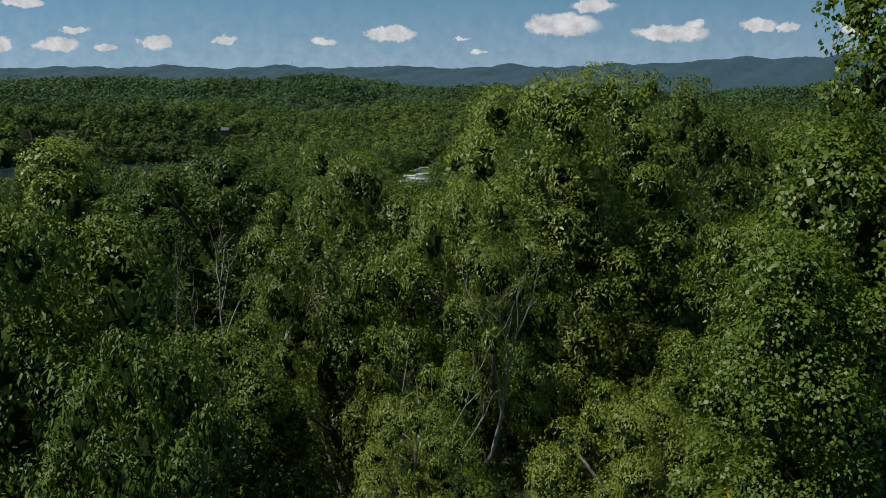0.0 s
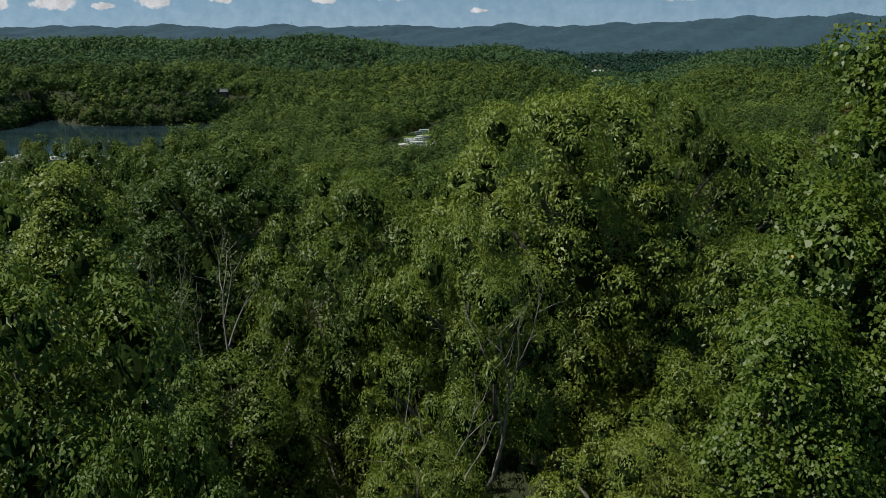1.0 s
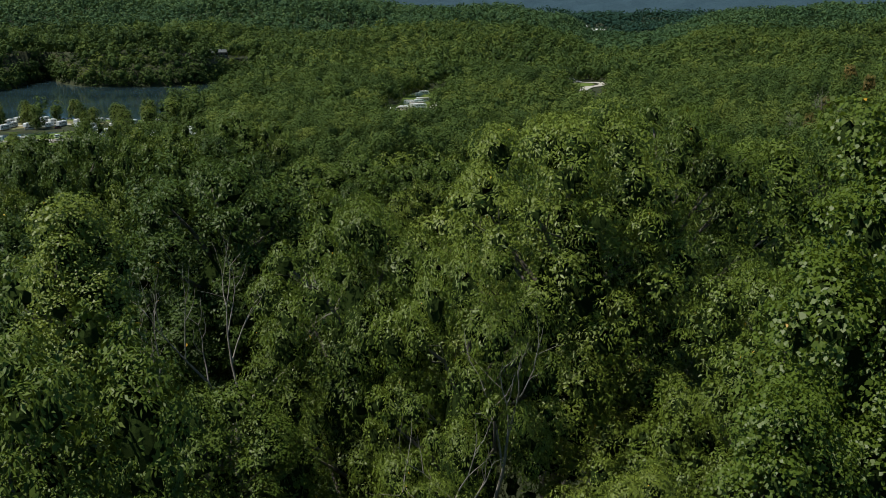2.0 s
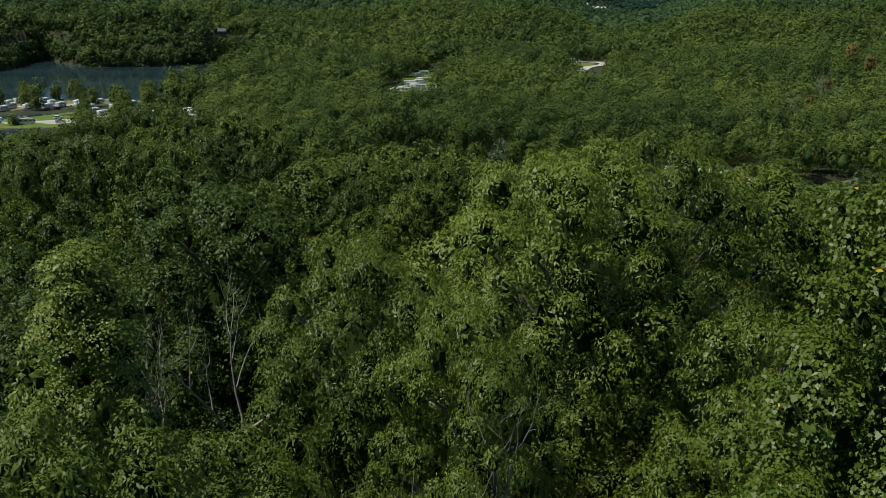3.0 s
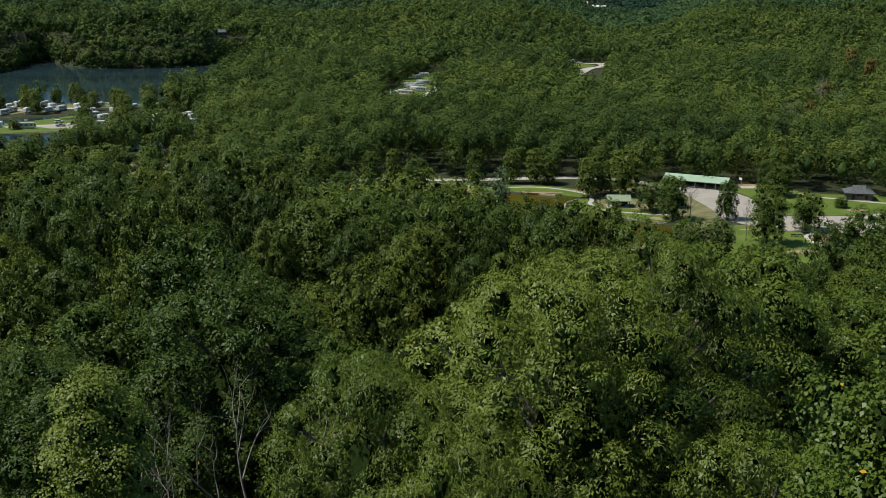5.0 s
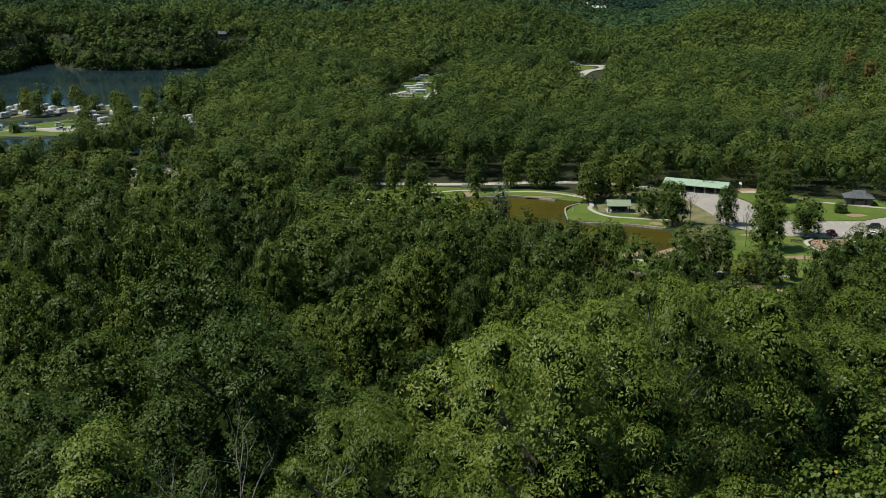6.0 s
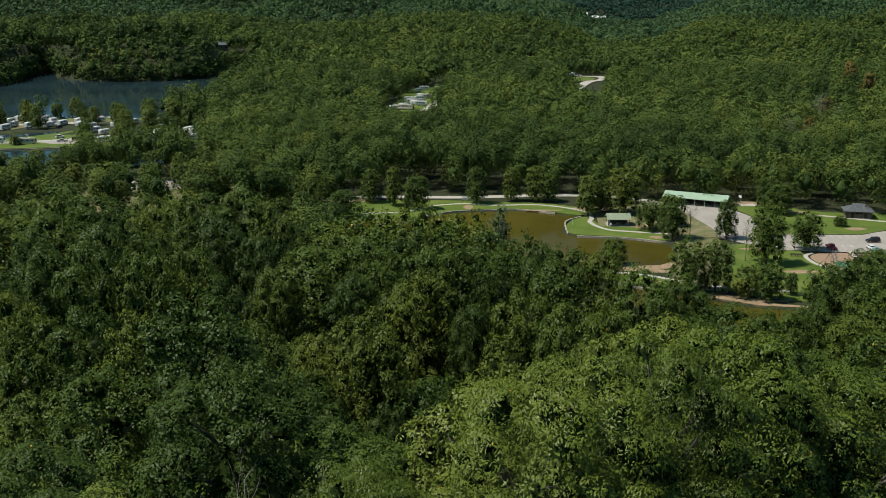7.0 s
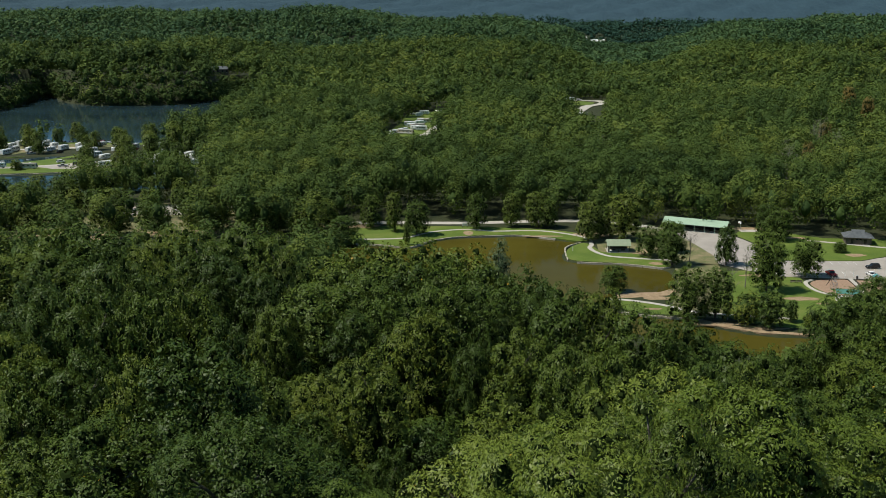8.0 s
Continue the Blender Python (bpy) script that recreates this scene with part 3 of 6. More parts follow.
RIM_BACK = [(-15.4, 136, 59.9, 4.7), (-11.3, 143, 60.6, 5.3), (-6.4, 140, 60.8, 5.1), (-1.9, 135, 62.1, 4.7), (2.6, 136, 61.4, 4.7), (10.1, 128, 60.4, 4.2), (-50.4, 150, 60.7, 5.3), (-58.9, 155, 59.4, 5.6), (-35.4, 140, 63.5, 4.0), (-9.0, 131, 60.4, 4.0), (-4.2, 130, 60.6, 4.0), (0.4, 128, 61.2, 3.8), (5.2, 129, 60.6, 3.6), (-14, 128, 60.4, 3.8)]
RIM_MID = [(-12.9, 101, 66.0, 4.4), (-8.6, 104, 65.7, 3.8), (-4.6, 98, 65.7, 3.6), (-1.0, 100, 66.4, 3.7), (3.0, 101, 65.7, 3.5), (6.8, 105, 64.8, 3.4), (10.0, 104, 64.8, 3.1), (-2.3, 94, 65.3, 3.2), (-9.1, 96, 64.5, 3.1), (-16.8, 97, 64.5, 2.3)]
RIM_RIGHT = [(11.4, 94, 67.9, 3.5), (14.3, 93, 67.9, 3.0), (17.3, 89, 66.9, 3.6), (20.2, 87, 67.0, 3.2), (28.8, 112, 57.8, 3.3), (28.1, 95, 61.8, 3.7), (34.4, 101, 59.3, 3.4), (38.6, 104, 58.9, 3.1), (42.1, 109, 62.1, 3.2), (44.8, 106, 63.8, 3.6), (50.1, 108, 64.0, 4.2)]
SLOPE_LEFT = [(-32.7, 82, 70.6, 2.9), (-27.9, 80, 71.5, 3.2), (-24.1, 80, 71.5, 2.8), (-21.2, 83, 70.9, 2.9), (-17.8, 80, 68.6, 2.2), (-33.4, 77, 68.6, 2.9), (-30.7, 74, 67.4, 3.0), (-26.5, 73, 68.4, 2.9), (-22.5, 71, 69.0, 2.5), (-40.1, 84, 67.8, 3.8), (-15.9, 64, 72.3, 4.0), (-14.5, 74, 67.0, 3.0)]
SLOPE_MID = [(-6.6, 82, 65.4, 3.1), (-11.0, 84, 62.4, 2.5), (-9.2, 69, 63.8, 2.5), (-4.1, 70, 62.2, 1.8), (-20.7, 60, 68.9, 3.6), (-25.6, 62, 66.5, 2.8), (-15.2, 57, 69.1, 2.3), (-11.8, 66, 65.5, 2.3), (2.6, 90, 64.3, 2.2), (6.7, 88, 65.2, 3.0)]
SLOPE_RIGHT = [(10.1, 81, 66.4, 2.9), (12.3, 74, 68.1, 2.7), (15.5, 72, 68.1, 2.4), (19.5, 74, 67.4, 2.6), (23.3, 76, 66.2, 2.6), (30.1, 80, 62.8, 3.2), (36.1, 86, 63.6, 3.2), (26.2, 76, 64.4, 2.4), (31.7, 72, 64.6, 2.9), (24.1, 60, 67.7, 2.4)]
taken = [(x, y, rad) for _, x, y, _, rad in NEAR]


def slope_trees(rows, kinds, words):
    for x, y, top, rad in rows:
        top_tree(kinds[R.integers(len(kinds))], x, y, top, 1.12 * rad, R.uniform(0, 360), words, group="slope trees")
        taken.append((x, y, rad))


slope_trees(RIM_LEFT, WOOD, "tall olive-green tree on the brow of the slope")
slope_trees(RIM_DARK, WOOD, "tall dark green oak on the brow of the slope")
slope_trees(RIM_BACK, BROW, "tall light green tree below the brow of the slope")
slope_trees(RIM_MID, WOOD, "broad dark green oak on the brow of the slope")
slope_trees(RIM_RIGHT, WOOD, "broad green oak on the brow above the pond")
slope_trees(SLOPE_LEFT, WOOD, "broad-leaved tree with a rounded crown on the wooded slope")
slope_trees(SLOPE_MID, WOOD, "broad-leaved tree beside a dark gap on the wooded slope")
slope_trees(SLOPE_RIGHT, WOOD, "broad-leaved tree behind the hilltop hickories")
LEAF_PINE = leaf_material("pine_needles", (0.050, 0.085, 0.038), (0.080, 0.125, 0.058), (0.110, 0.155, 0.078), glow=0.12, gloss=0.5, spec=0.25)
PINE = tree_kind(71, 24.0, 3.4, 6.0, 46, 10000, 0.34, 0.07, 0.05, 9, LEAF_PINE, limbs=12, cone=0.55, spread=0.34, puff=(0.16, 0.30), calm=0.4, up=0.3)
top_tree(PINE, 7.4, 137, 61.6, 3.4, 40, "light bluish-green pine standing above the brow oaks", group="slope trees")
taken.append((7.4, 137, 3.0))
spots = []
for _ in range(5200):  # lower trees that fill the wood between them
    y = 51 + 84 * math.sqrt(R.random())
    x, rad = R.uniform(-1, 1) * (0.45 * y + 6), R.choice([2.6, 3.0, 3.4, 3.8])
    if ((x - 0.5) / (4.0 + rad)) ** 2 + ((y - 66) / (9.0 + rad)) ** 2 < 1:  # a dark gap between the crowns
        continue
    if all(math.hypot(x - a, y - b) > 0.80 * (rad + c) for a, b, c in taken):
        taken.append((x, y, rad))
        spots.append((x, y, rad))
for x, y, rad in spots:
    plant(BROW[R.integers(3)], x, y, 12.8 + 0.6 * rad + R.normal(0, 1.0), 1.12 * rad, R.uniform(0, 360), "broad-leaved tree of the lower canopy on the slope", group="slope trees")


# open places where no far tree stands; some gaps are cut to fit the camera's view
OPEN = [
    (POND_LINE, 5), ([(-42, 258), (62, 250), (66, 345), (-36, 350)], 0), (CREEK_LINE, 3), (LAKE_LINE, -1), (COVE_LINE, 3), (INLET_LINE, 5),
    ([(-230, 342), (-50, 342), (-46, 388), (-60, 398), (-100, 402), (-165, 392), (-230, 384)], 0), ([(38, 196), (132, 196), (132, 262), (100, 285), (38, 304)], 0),
    ([(-260, 430), (-172, 430), (-160, 480), (-130, 500), (-124, 530), (-260, 530)], 0),
    ([(-50, 386), (-48, 422), (-28, 425), (-28, 433.5), (52, 436), (82, 424), (90, 424), (114, 416), (128, 419), (135, 410), (150, 400), (185, 396), (190, 300), (120, 285), (70, 300), (60, 330), (40, 360)], 0.5),
    ([(-330, 548), (-240, 552), (-140, 566), (-136, 640), (-190, 672), (-330, 672)], 0),
    ([(-165, 392), (-108, 408), (-80, 470), (-112, 474), (-165, 448)], 0),
    ([(-34, 590), (0, 590), (-4, 700), (6, 780), (12, 858), (0, 864), (-26, 842), (-30, 770), (-42, 700)], 0),
    ([(256, 2010), (306, 2010), (345, 2222), (268, 2222)], 0),
    ([(-242, 1028), (-214, 1028), (-214, 1118), (-248, 1118)], 0),
    ([(92, 706), (112, 706), (140, 890), (138, 940), (106, 936)], 0),
]


def open_here(x, y):
    no = np.zeros(x.shape, bool)
    for line, gap in OPEN:
        no |= inside(line, x, y) < gap
    return no


def far_wood(name, rng, y0, y1, step, cards, size, label, height=(14, 19), lean=0.56, given=None, grid=(9, 12), zone_tone=0.0, leaf=LEAF_FAR, lobes=13):
    """A stretch of woods: many small crowns of leafy masses round a core tinted dark for shade."""
    spots = []
    for gy in np.arange(y0, y1, step * 0.9):
        w = lean * gy + 25
        gx = np.arange(-w, w, step)
        spots.append(np.stack([gx + rng.uniform(-0.42, 0.42, len(gx)) * step, gy + rng.uniform(-0.42, 0.42, len(gx)) * step], 1))
    s = np.vstack(spots) if given is None else np.array(given)
    s = s[~open_here(s[:, 0], s[:, 1])] if given is None else s
    n = len(s)
    z = land(s[:, 0], s[:, 1])
    grove = np.sin(s[:, 0] * 0.047 + 2.1 * np.sin(s[:, 1] * 0.031)) * np.cos(s[:, 1] * 0.039 + 1.7)
    h = rng.uniform(*height, n) + rng.normal(0, 2.0, n) + 2.5 * grove
    rad = step * rng.choice([0.44, 0.54, 0.64, 0.76, 0.92], n, p=[0.18, 0.25, 0.27, 0.2, 0.1])
    h += 7.0 * (rad / step - 0.6)
    patch = 0.5 + 0.5 * np.sin(s[:, 0] * 0.021 + 1.3 * np.sin(s[:, 1] * 0.013)) * np.cos(s[:, 1] * 0.017 + 0.5)
    # The last term brightens or darkens a whole stretch to stand in for light
    tint = 0.30 * patch + 0.72 * rng.beta(0.9, 1.5, n) + zone_tone
    for gx, gy, rx, ry, shift, taller in GROVES:
        near_it = np.exp(-((s[:, 0] - gx) / rx) ** 2 - ((s[:, 1] - gy) / ry) ** 2)
        tint, h = tint + shift * near_it, h + taller * near_it
    tint = np.clip(tint, 0, 1)
    deep = np.minimum(h * 0.46, rad * rng.uniform(1.15, 1.9, n))
    mid = np.stack([s[:, 0], s[:, 1], z + h - deep], 1)
    scale = np.stack([rad, rad, deep], 1)
    boss = unit(rng.normal(size=(n, lobes, 3)) * np.array([1, 1, 0.9]) + np.array([0, 0, 0.12]))
    boss[:, 0] = unit(rng.normal(size=(n, 3)) * 0.25 + np.array([0, 0, 1.0]))
    lobe_r = rad[:, None] * rng.uniform(0.34, 0.62, (n, lobes))
    lobe_c = mid[:, None] + boss * (scale[:, None] - 0.75 * lobe_r[..., None]) * rng.uniform(0.86, 1.02, (n, lobes, 1))
    rows, cols = grid
    th = np.linspace(0.10, 0.90, rows) * np.pi
    ph = np.arange(cols) / cols * 2 * np.pi
    d0 = np.stack([np.sin(th)[:, None] * np.cos(ph), np.sin(th)[:, None] * np.sin(ph), np.repeat(np.cos(th)[:, None], cols, 1)], 2).reshape(-1, 3)
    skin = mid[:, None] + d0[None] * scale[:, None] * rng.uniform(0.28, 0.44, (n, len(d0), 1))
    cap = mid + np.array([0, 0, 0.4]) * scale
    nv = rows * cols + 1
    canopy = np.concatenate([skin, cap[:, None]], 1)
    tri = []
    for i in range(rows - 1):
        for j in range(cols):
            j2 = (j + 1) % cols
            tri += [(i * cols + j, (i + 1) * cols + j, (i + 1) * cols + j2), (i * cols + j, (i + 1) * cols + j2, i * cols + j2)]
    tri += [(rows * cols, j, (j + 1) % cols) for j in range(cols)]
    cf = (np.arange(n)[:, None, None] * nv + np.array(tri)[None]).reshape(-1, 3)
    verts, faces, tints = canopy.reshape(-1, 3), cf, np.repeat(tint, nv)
    total = n * cards
    k = rng.choice(n, total, p=rad * deep / np.sum(rad * deep))
    which = rng.integers(0, lobes, total)
    d = unit(0.90 * rng.normal(size=(total, 3)) + 0.50 * boss[k, which] + np.array([0, 0, 0.25]))
    p = lobe_c[k, which] + d * (lobe_r[k, which] * rng.uniform(0.74, 1.22, total))[:, None]
    face = unit(1.15 * d + 0.36 * rng.normal(size=d.shape) + np.array([0, 0, 0.5]))
    a1 = unit(np.cross(face, rng.normal(size=d.shape)))
    a2 = np.cross(face, a1)
    sz = size * rng.uniform(0.6, 1.3, (total, 1))
    spray = np.stack([p - a1 * sz * 0.6 - a2 * sz * 0.4, p + a1 * sz * 0.6 - a2 * sz * 0.35, p + a2 * sz * 0.75], 1).reshape(-1, 3)
    faces = np.vstack([cf, len(verts) + np.arange(len(spray)).reshape(-1, 3)])
    verts = np.vstack([verts, spray])
    # Cores keep 0.15 of the tint: inner shade put into their colour
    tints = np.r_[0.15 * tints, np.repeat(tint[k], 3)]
    ways = np.vstack([unit(canopy - mid[:, None]).reshape(-1, 3), np.repeat(unit(0.5 * d + 0.75 * unit(p - mid[k])), 3, axis=0)])
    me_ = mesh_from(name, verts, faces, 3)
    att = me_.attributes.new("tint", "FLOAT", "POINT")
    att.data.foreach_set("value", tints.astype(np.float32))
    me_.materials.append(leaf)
    round_normals(me_, ways, 0.52)
    return tagged(new(name, me_), label, "forest", kind="stuff")


far_wood("slope_forest", np.random.default_rng(20), 140, 306, 8.4, 520, 0.62, "dense broad-leaved woods on the slope above the pond", (13, 17), 0.47, grid=(4, 7), zone_tone=0.08)
far_wood("valley_forest", np.random.default_rng(21), 306, 560, 9.6, 640, 0.68, "dense mixed green broad-leaved woods beyond the pond", (16, 21), 0.5, grid=(4, 7), zone_tone=0.06)
far_wood("middle_forest", np.random.default_rng(22), 560, 860, 10.2, 270, 1.0, "dense broad-leaved woods round the lake and campground", lean=0.5, grid=(4, 6), zone_tone=0.02)
far_wood("far_forest", np.random.default_rng(23), 860, 1300, 11.0, 100, 1.6, "unbroken broad-leaved woods on the valley floor", lean=0.5, grid=(4, 5), lobes=10, zone_tone=0.06)
shore = []
banks = [pair for off in (3.5, -1.5) for pair in zip(grown(LAKE_LINE, off), grown(LAKE_LINE, off)[1:])]
for (ax, ay), (bx, by) in banks:
    if ay > 840 or (ax > -190 and ay > 700):
        for k in range(max(1, int(math.hypot(bx - ax, by - ay) / 4.5))):
            q = k * 4.5 / max(math.hypot(bx - ax, by - ay), 0.1)
            shore.append((ax + (bx - ax) * q + R.uniform(-1, 2.5), ay + (by - ay) * q + R.uniform(-1, 2.5)))
far_wood("shore_thicket", np.random.default_rng(27), 0, 0, 8.0, 90, 1.1, "dark thicket and low trees overhanging the lake shore", (7, 12), grid=(4, 6), given=shore, lobes=8)
far_wood("hill_forest", np.random.default_rng(24), 1300, 1990, 12.0, 40, 2.4, "wooded hills beyond the lake", lean=0.5, grid=(3, 5), zone_tone=-0.08, leaf=LEAF_HILL, lobes=8)
far_wood("distant_forest", np.random.default_rng(25), 2000, 3050, 20.0, 12, 4.0, "distant woods before the ridge, blue haze in their colour", lean=0.46, grid=(3, 5), zone_tone=-0.10, leaf=LEAF_DISTANT, lobes=6)


# ---------------------------------------------------------------- park: surfaces
LAWN = rough_material("lawn", (0.062, 0.102, 0.012), (0.090, 0.136, 0.017), 0.10, c=(0.150, 0.165, 0.040), bump=0.5, fine=30.0)
DIRT = rough_material("bare_earth", (0.20, 0.14, 0.08), (0.34, 0.25, 0.15), 0.5, bump=0.3)
MULCH = rough_material("wood_mulch", (0.24, 0.155, 0.10), (0.33, 0.23, 0.16), 1.5, bump=0.6)
ASPHALT = rough_material("worn_asphalt", (0.275, 0.248, 0.216), (0.355, 0.325, 0.285), 0.15, bump=0.2, fine=20.0)
CONCRETE = rough_material("concrete", (0.33, 0.31, 0.27), (0.46, 0.43, 0.38), 0.6, bump=0.2)
STONE = rough_material("wall_stone", (0.32, 0.28, 0.22), (0.47, 0.42, 0.34), 1.1, bump=0.5)
GREEN_METAL = rough_material("green_metal_roof", (0.27, 0.38, 0.27), (0.33, 0.45, 0.33), 0.4, rough=0.45, bump=0.1, spec=0.5)
SAGE_METAL = rough_material("sage_metal_roof", (0.20, 0.25, 0.155), (0.26, 0.30, 0.20), 0.5, rough=0.5, bump=0.1, spec=0.5)
TEAL_METAL = rough_material("teal_metal_roof", (0.045, 0.15, 0.12), (0.065, 0.19, 0.15), 0.5, rough=0.5, bump=0.1, spec=0.5)
SHINGLE = rough_material("charcoal_shingle", (0.065, 0.075, 0.080), (0.115, 0.125, 0.130), 1.0, bump=0.5)
DARK_WOOD = rough_material("dark_wood", (0.045, 0.035, 0.028), (0.085, 0.065, 0.05), 2.0)
BROWN_WALL = rough_material("brown_boards", (0.10, 0.085, 0.07), (0.15, 0.125, 0.10), 1.2)
CREAM = rough_material("cream_paint", (0.62, 0.58, 0.48), (0.72, 0.68, 0.58), 0.8)


def plain(name, colour, rough=0.5, metal=0.0, spec=0.5):
    m, t, bsdf, out = material(name)
    where = node(t, "ShaderNodeTexCoord").outputs["Object"]
    n = node(t, "ShaderNodeTexNoise", {"Vector": where, "Scale": 2.5, "Detail": 5.0}).outputs[0]
    t.links.new(ramp(t, n, [(0.3, tuple(0.88 * c for c in colour)), (0.7, colour)]), bsdf.inputs["Base Color"])
    bsdf.inputs["Roughness"].default_value, bsdf.inputs["Metallic"].default_value = rough, metal
    bsdf.inputs["Specular IOR Level"].default_value = spec
    return m


WHITE_PAINT = plain("white_paint", (0.80, 0.80, 0.78), 0.35)
TAN_PAINT = plain("tan_paint", (0.50, 0.44, 0.36), 0.4)
GREY_PAINT = plain("grey_paint", (0.35, 0.36, 0.37), 0.4)
RED_PAINT = plain("red_paint", (0.32, 0.025, 0.02), 0.25)
BLACK_PAINT = plain("black_paint", (0.022, 0.022, 0.024), 0.25)
BLUE_PAINT = plain("blue_paint", (0.05, 0.10, 0.22), 0.3)
TEAL_PAINT = plain("teal_plastic", (0.08, 0.27, 0.27), 0.4)
RUBBER = plain("rubber", (0.02, 0.02, 0.02), 0.8)
STEEL = plain("galvanised_steel", (0.45, 0.46, 0.47), 0.45, 0.8)
CAR_GLASS = plain("car_glass", (0.015, 0.02, 0.024), 0.08)
LENS_RED = plain("red_lens", (0.45, 0.02, 0.02), 0.25)


def finish(name, bm, mat, smooth_it=False):
    me_ = bpy.data.meshes.new(name)
    bmesh.ops.recalc_face_normals(bm, faces=bm.faces[:])
    bm.to_mesh(me_)
    bm.free()
    me_.materials.append(mat)
    if smooth_it:
        shade_smooth(me_)
    return me_


def part(name, bm, mat, parent=None, label="", smooth_it=False):
    """Links a bmesh as one mesh object under a thing or under a part."""
    ob = new(name, bm if isinstance(bm, bpy.types.Mesh) else finish(name, bm, mat, smooth_it))
    ob.parent = parent
    return tagged(ob, label)


def thing(name, m, label, category, group=""):
    root = new(name)
    root.empty_display_size = 0.5
    root.matrix_world = m
    return tagged(root, label, category, group)


def box(bm, x0, x1, y0, y1, z0, z1, bevel=0.0):
    made = bmesh.ops.create_cube(bm, size=1.0, matrix=Matrix.Translation(((x0 + x1) / 2, (y0 + y1) / 2, (z0 + z1) / 2)) @ Matrix.Diagonal((x1 - x0, y1 - y0, z1 - z0, 1)))
    if bevel:
        edges = list({e for v in made["verts"] for e in v.link_edges})
        bmesh.ops.bevel(bm, geom=edges, offset=bevel, segments=2, affect="EDGES", profile=0.6)
    return bm


def rod(bm, a, b, r, sides=8, r2=None):
    a, b = Vector(a), Vector(b)
    d = b - a
    bmesh.ops.create_cone(bm, cap_ends=True, segments=sides, radius1=r, radius2=r if r2 is None else r2, depth=d.length,
                          matrix=Matrix.Translation((a + b) / 2) @ d.to_track_quat("Z", "Y").to_matrix().to_4x4())
    return bm


def cube(*a, bevel=0.0):
    return box(bmesh.new(), *a, bevel=bevel)


def prism(points, x0, x1):
    """A profile of (y, z) points pushed along x from x0 to x1."""
    bm = bmesh.new()
    a = [bm.verts.new((x0, y, z)) for y, z in points]
    b = [bm.verts.new((x1, y, z)) for y, z in points]
    bm.faces.new(a)
    bm.faces.new(b[::-1])
    for i in range(len(a)):
        j = (i + 1) % len(a)
        bm.faces.new((a[i], a[j], b[j], b[i]))
    return bm


def slab(name, outline, z, thick, mat, label, category, wobble=0.0, seed=1):
    """A flat sheet of ground cover with an edge, as a piece of the setting."""
    rng = random.Random(seed)
    line = [(x + rng.uniform(-wobble, wobble), y + rng.uniform(-wobble, wobble)) for x, y, *_ in outline]
    bm = bmesh.new()
    f = bm.faces.new([bm.verts.new((x, y, z)) for x, y in line])
    low = bmesh.ops.extrude_face_region(bm, geom=[f])
    bmesh.ops.translate(bm, vec=(0, 0, -thick), verts=[v for v in low["geom"] if isinstance(v, bmesh.types.BMVert)])
    bmesh.ops.triangulate(bm, faces=[g for g in bm.faces if len(g.verts) > 4])
    return tagged(new(name, finish(name, bm, mat)), label, category, kind="structure")


def strip(points, width, closed=False, steps=5):
    """The outline of a path of one width along a curve."""
    c = np.array([q[:2] for q in smooth([(*p, 0) for p in points], closed, steps)])
    d = np.gradient(c, axis=0)
    n = np.stack([-d[:, 1], d[:, 0]], 1) / np.hypot(*d.T)[:, None]
    return [tuple(q) for q in c + n * width / 2] + [tuple(q) for q in (c - n * width / 2)[::-1]]


slab("lawn_1", smooth([(-50, 392), (-32, 394), (-14, 388), (-5, 399), (9, 406), (31, 408), (44, 402), (54, 397), (60, 404), (46, 416), (20, 422), (-5, 424), (-26, 424), (-46, 412)]), 0.02, 1.0, LAWN, "mown grass bank along the pond", "lawn")
slab("lawn_2", smooth([(54, 394), (47, 384), (46.2, 368), (63, 363), (77, 357.5), (81, 361), (77, 370), (70, 377), (60, 379), (57, 388)]), 0.02, 1.0, LAWN, "mown grass spit in the pond", "lawn")
slab("lawn_3", [(116, 408), (124, 420), (136, 412), (150, 402), (178, 399), (196, 392), (196, 384), (172, 378), (158.5, 370.5), (151, 366.4), (136, 366.4), (122, 367), (119.5, 373), (122, 386), (119, 398)], 0.02, 0.3, LAWN, "mown lawn between the car park and the woods", "lawn")
slab("lawn_4", [(98, 352), (106, 352.5), (114, 345), (121, 343.5), (121, 334), (124, 321), (131, 314), (134, 300), (122, 291), (108, 286), (92, 291), (84, 299), (86, 312), (92, 330)], 0.02, 0.3, LAWN, "mown lawn below the playground", "lawn")
slab("lawn_5", smooth([(56, 318), (64, 313), (72, 306), (70, 301), (62, 303), (54, 308)]), 0.02, 0.8, LAWN, "grass strip on the bank between the two ponds", "lawn")
slab("lawn_6", smooth([(101, 373), (104, 369), (109, 371), (106, 378), (101, 380)]), 0.02, 0.3, LAWN, "small grass island at the car park", "lawn")
slab("car_park", [(82, 425), (90, 420.5), (98, 417), (112, 409.5), (114.6, 407), (118, 398), (121, 386), (118.5, 373), (121, 366), (136, 365.4), (151, 365.4), (158, 369.5), (175, 377), (196, 383), (196, 342), (143, 341), (121, 343.3), (114, 345), (106, 352), (98, 362), (99.5, 374), (97, 390), (94.5, 404), (85, 417)], 0.05, 0.4, ASPHALT, "worn pale grey asphalt car park", "car park")
slab("road_1", strip([(-44, 428), (-28, 431), (8, 430), (46, 434), (70, 432), (86, 421)], 5.0), 0.04, 0.3, CONCRETE, "pale lane behind the pond", "road")
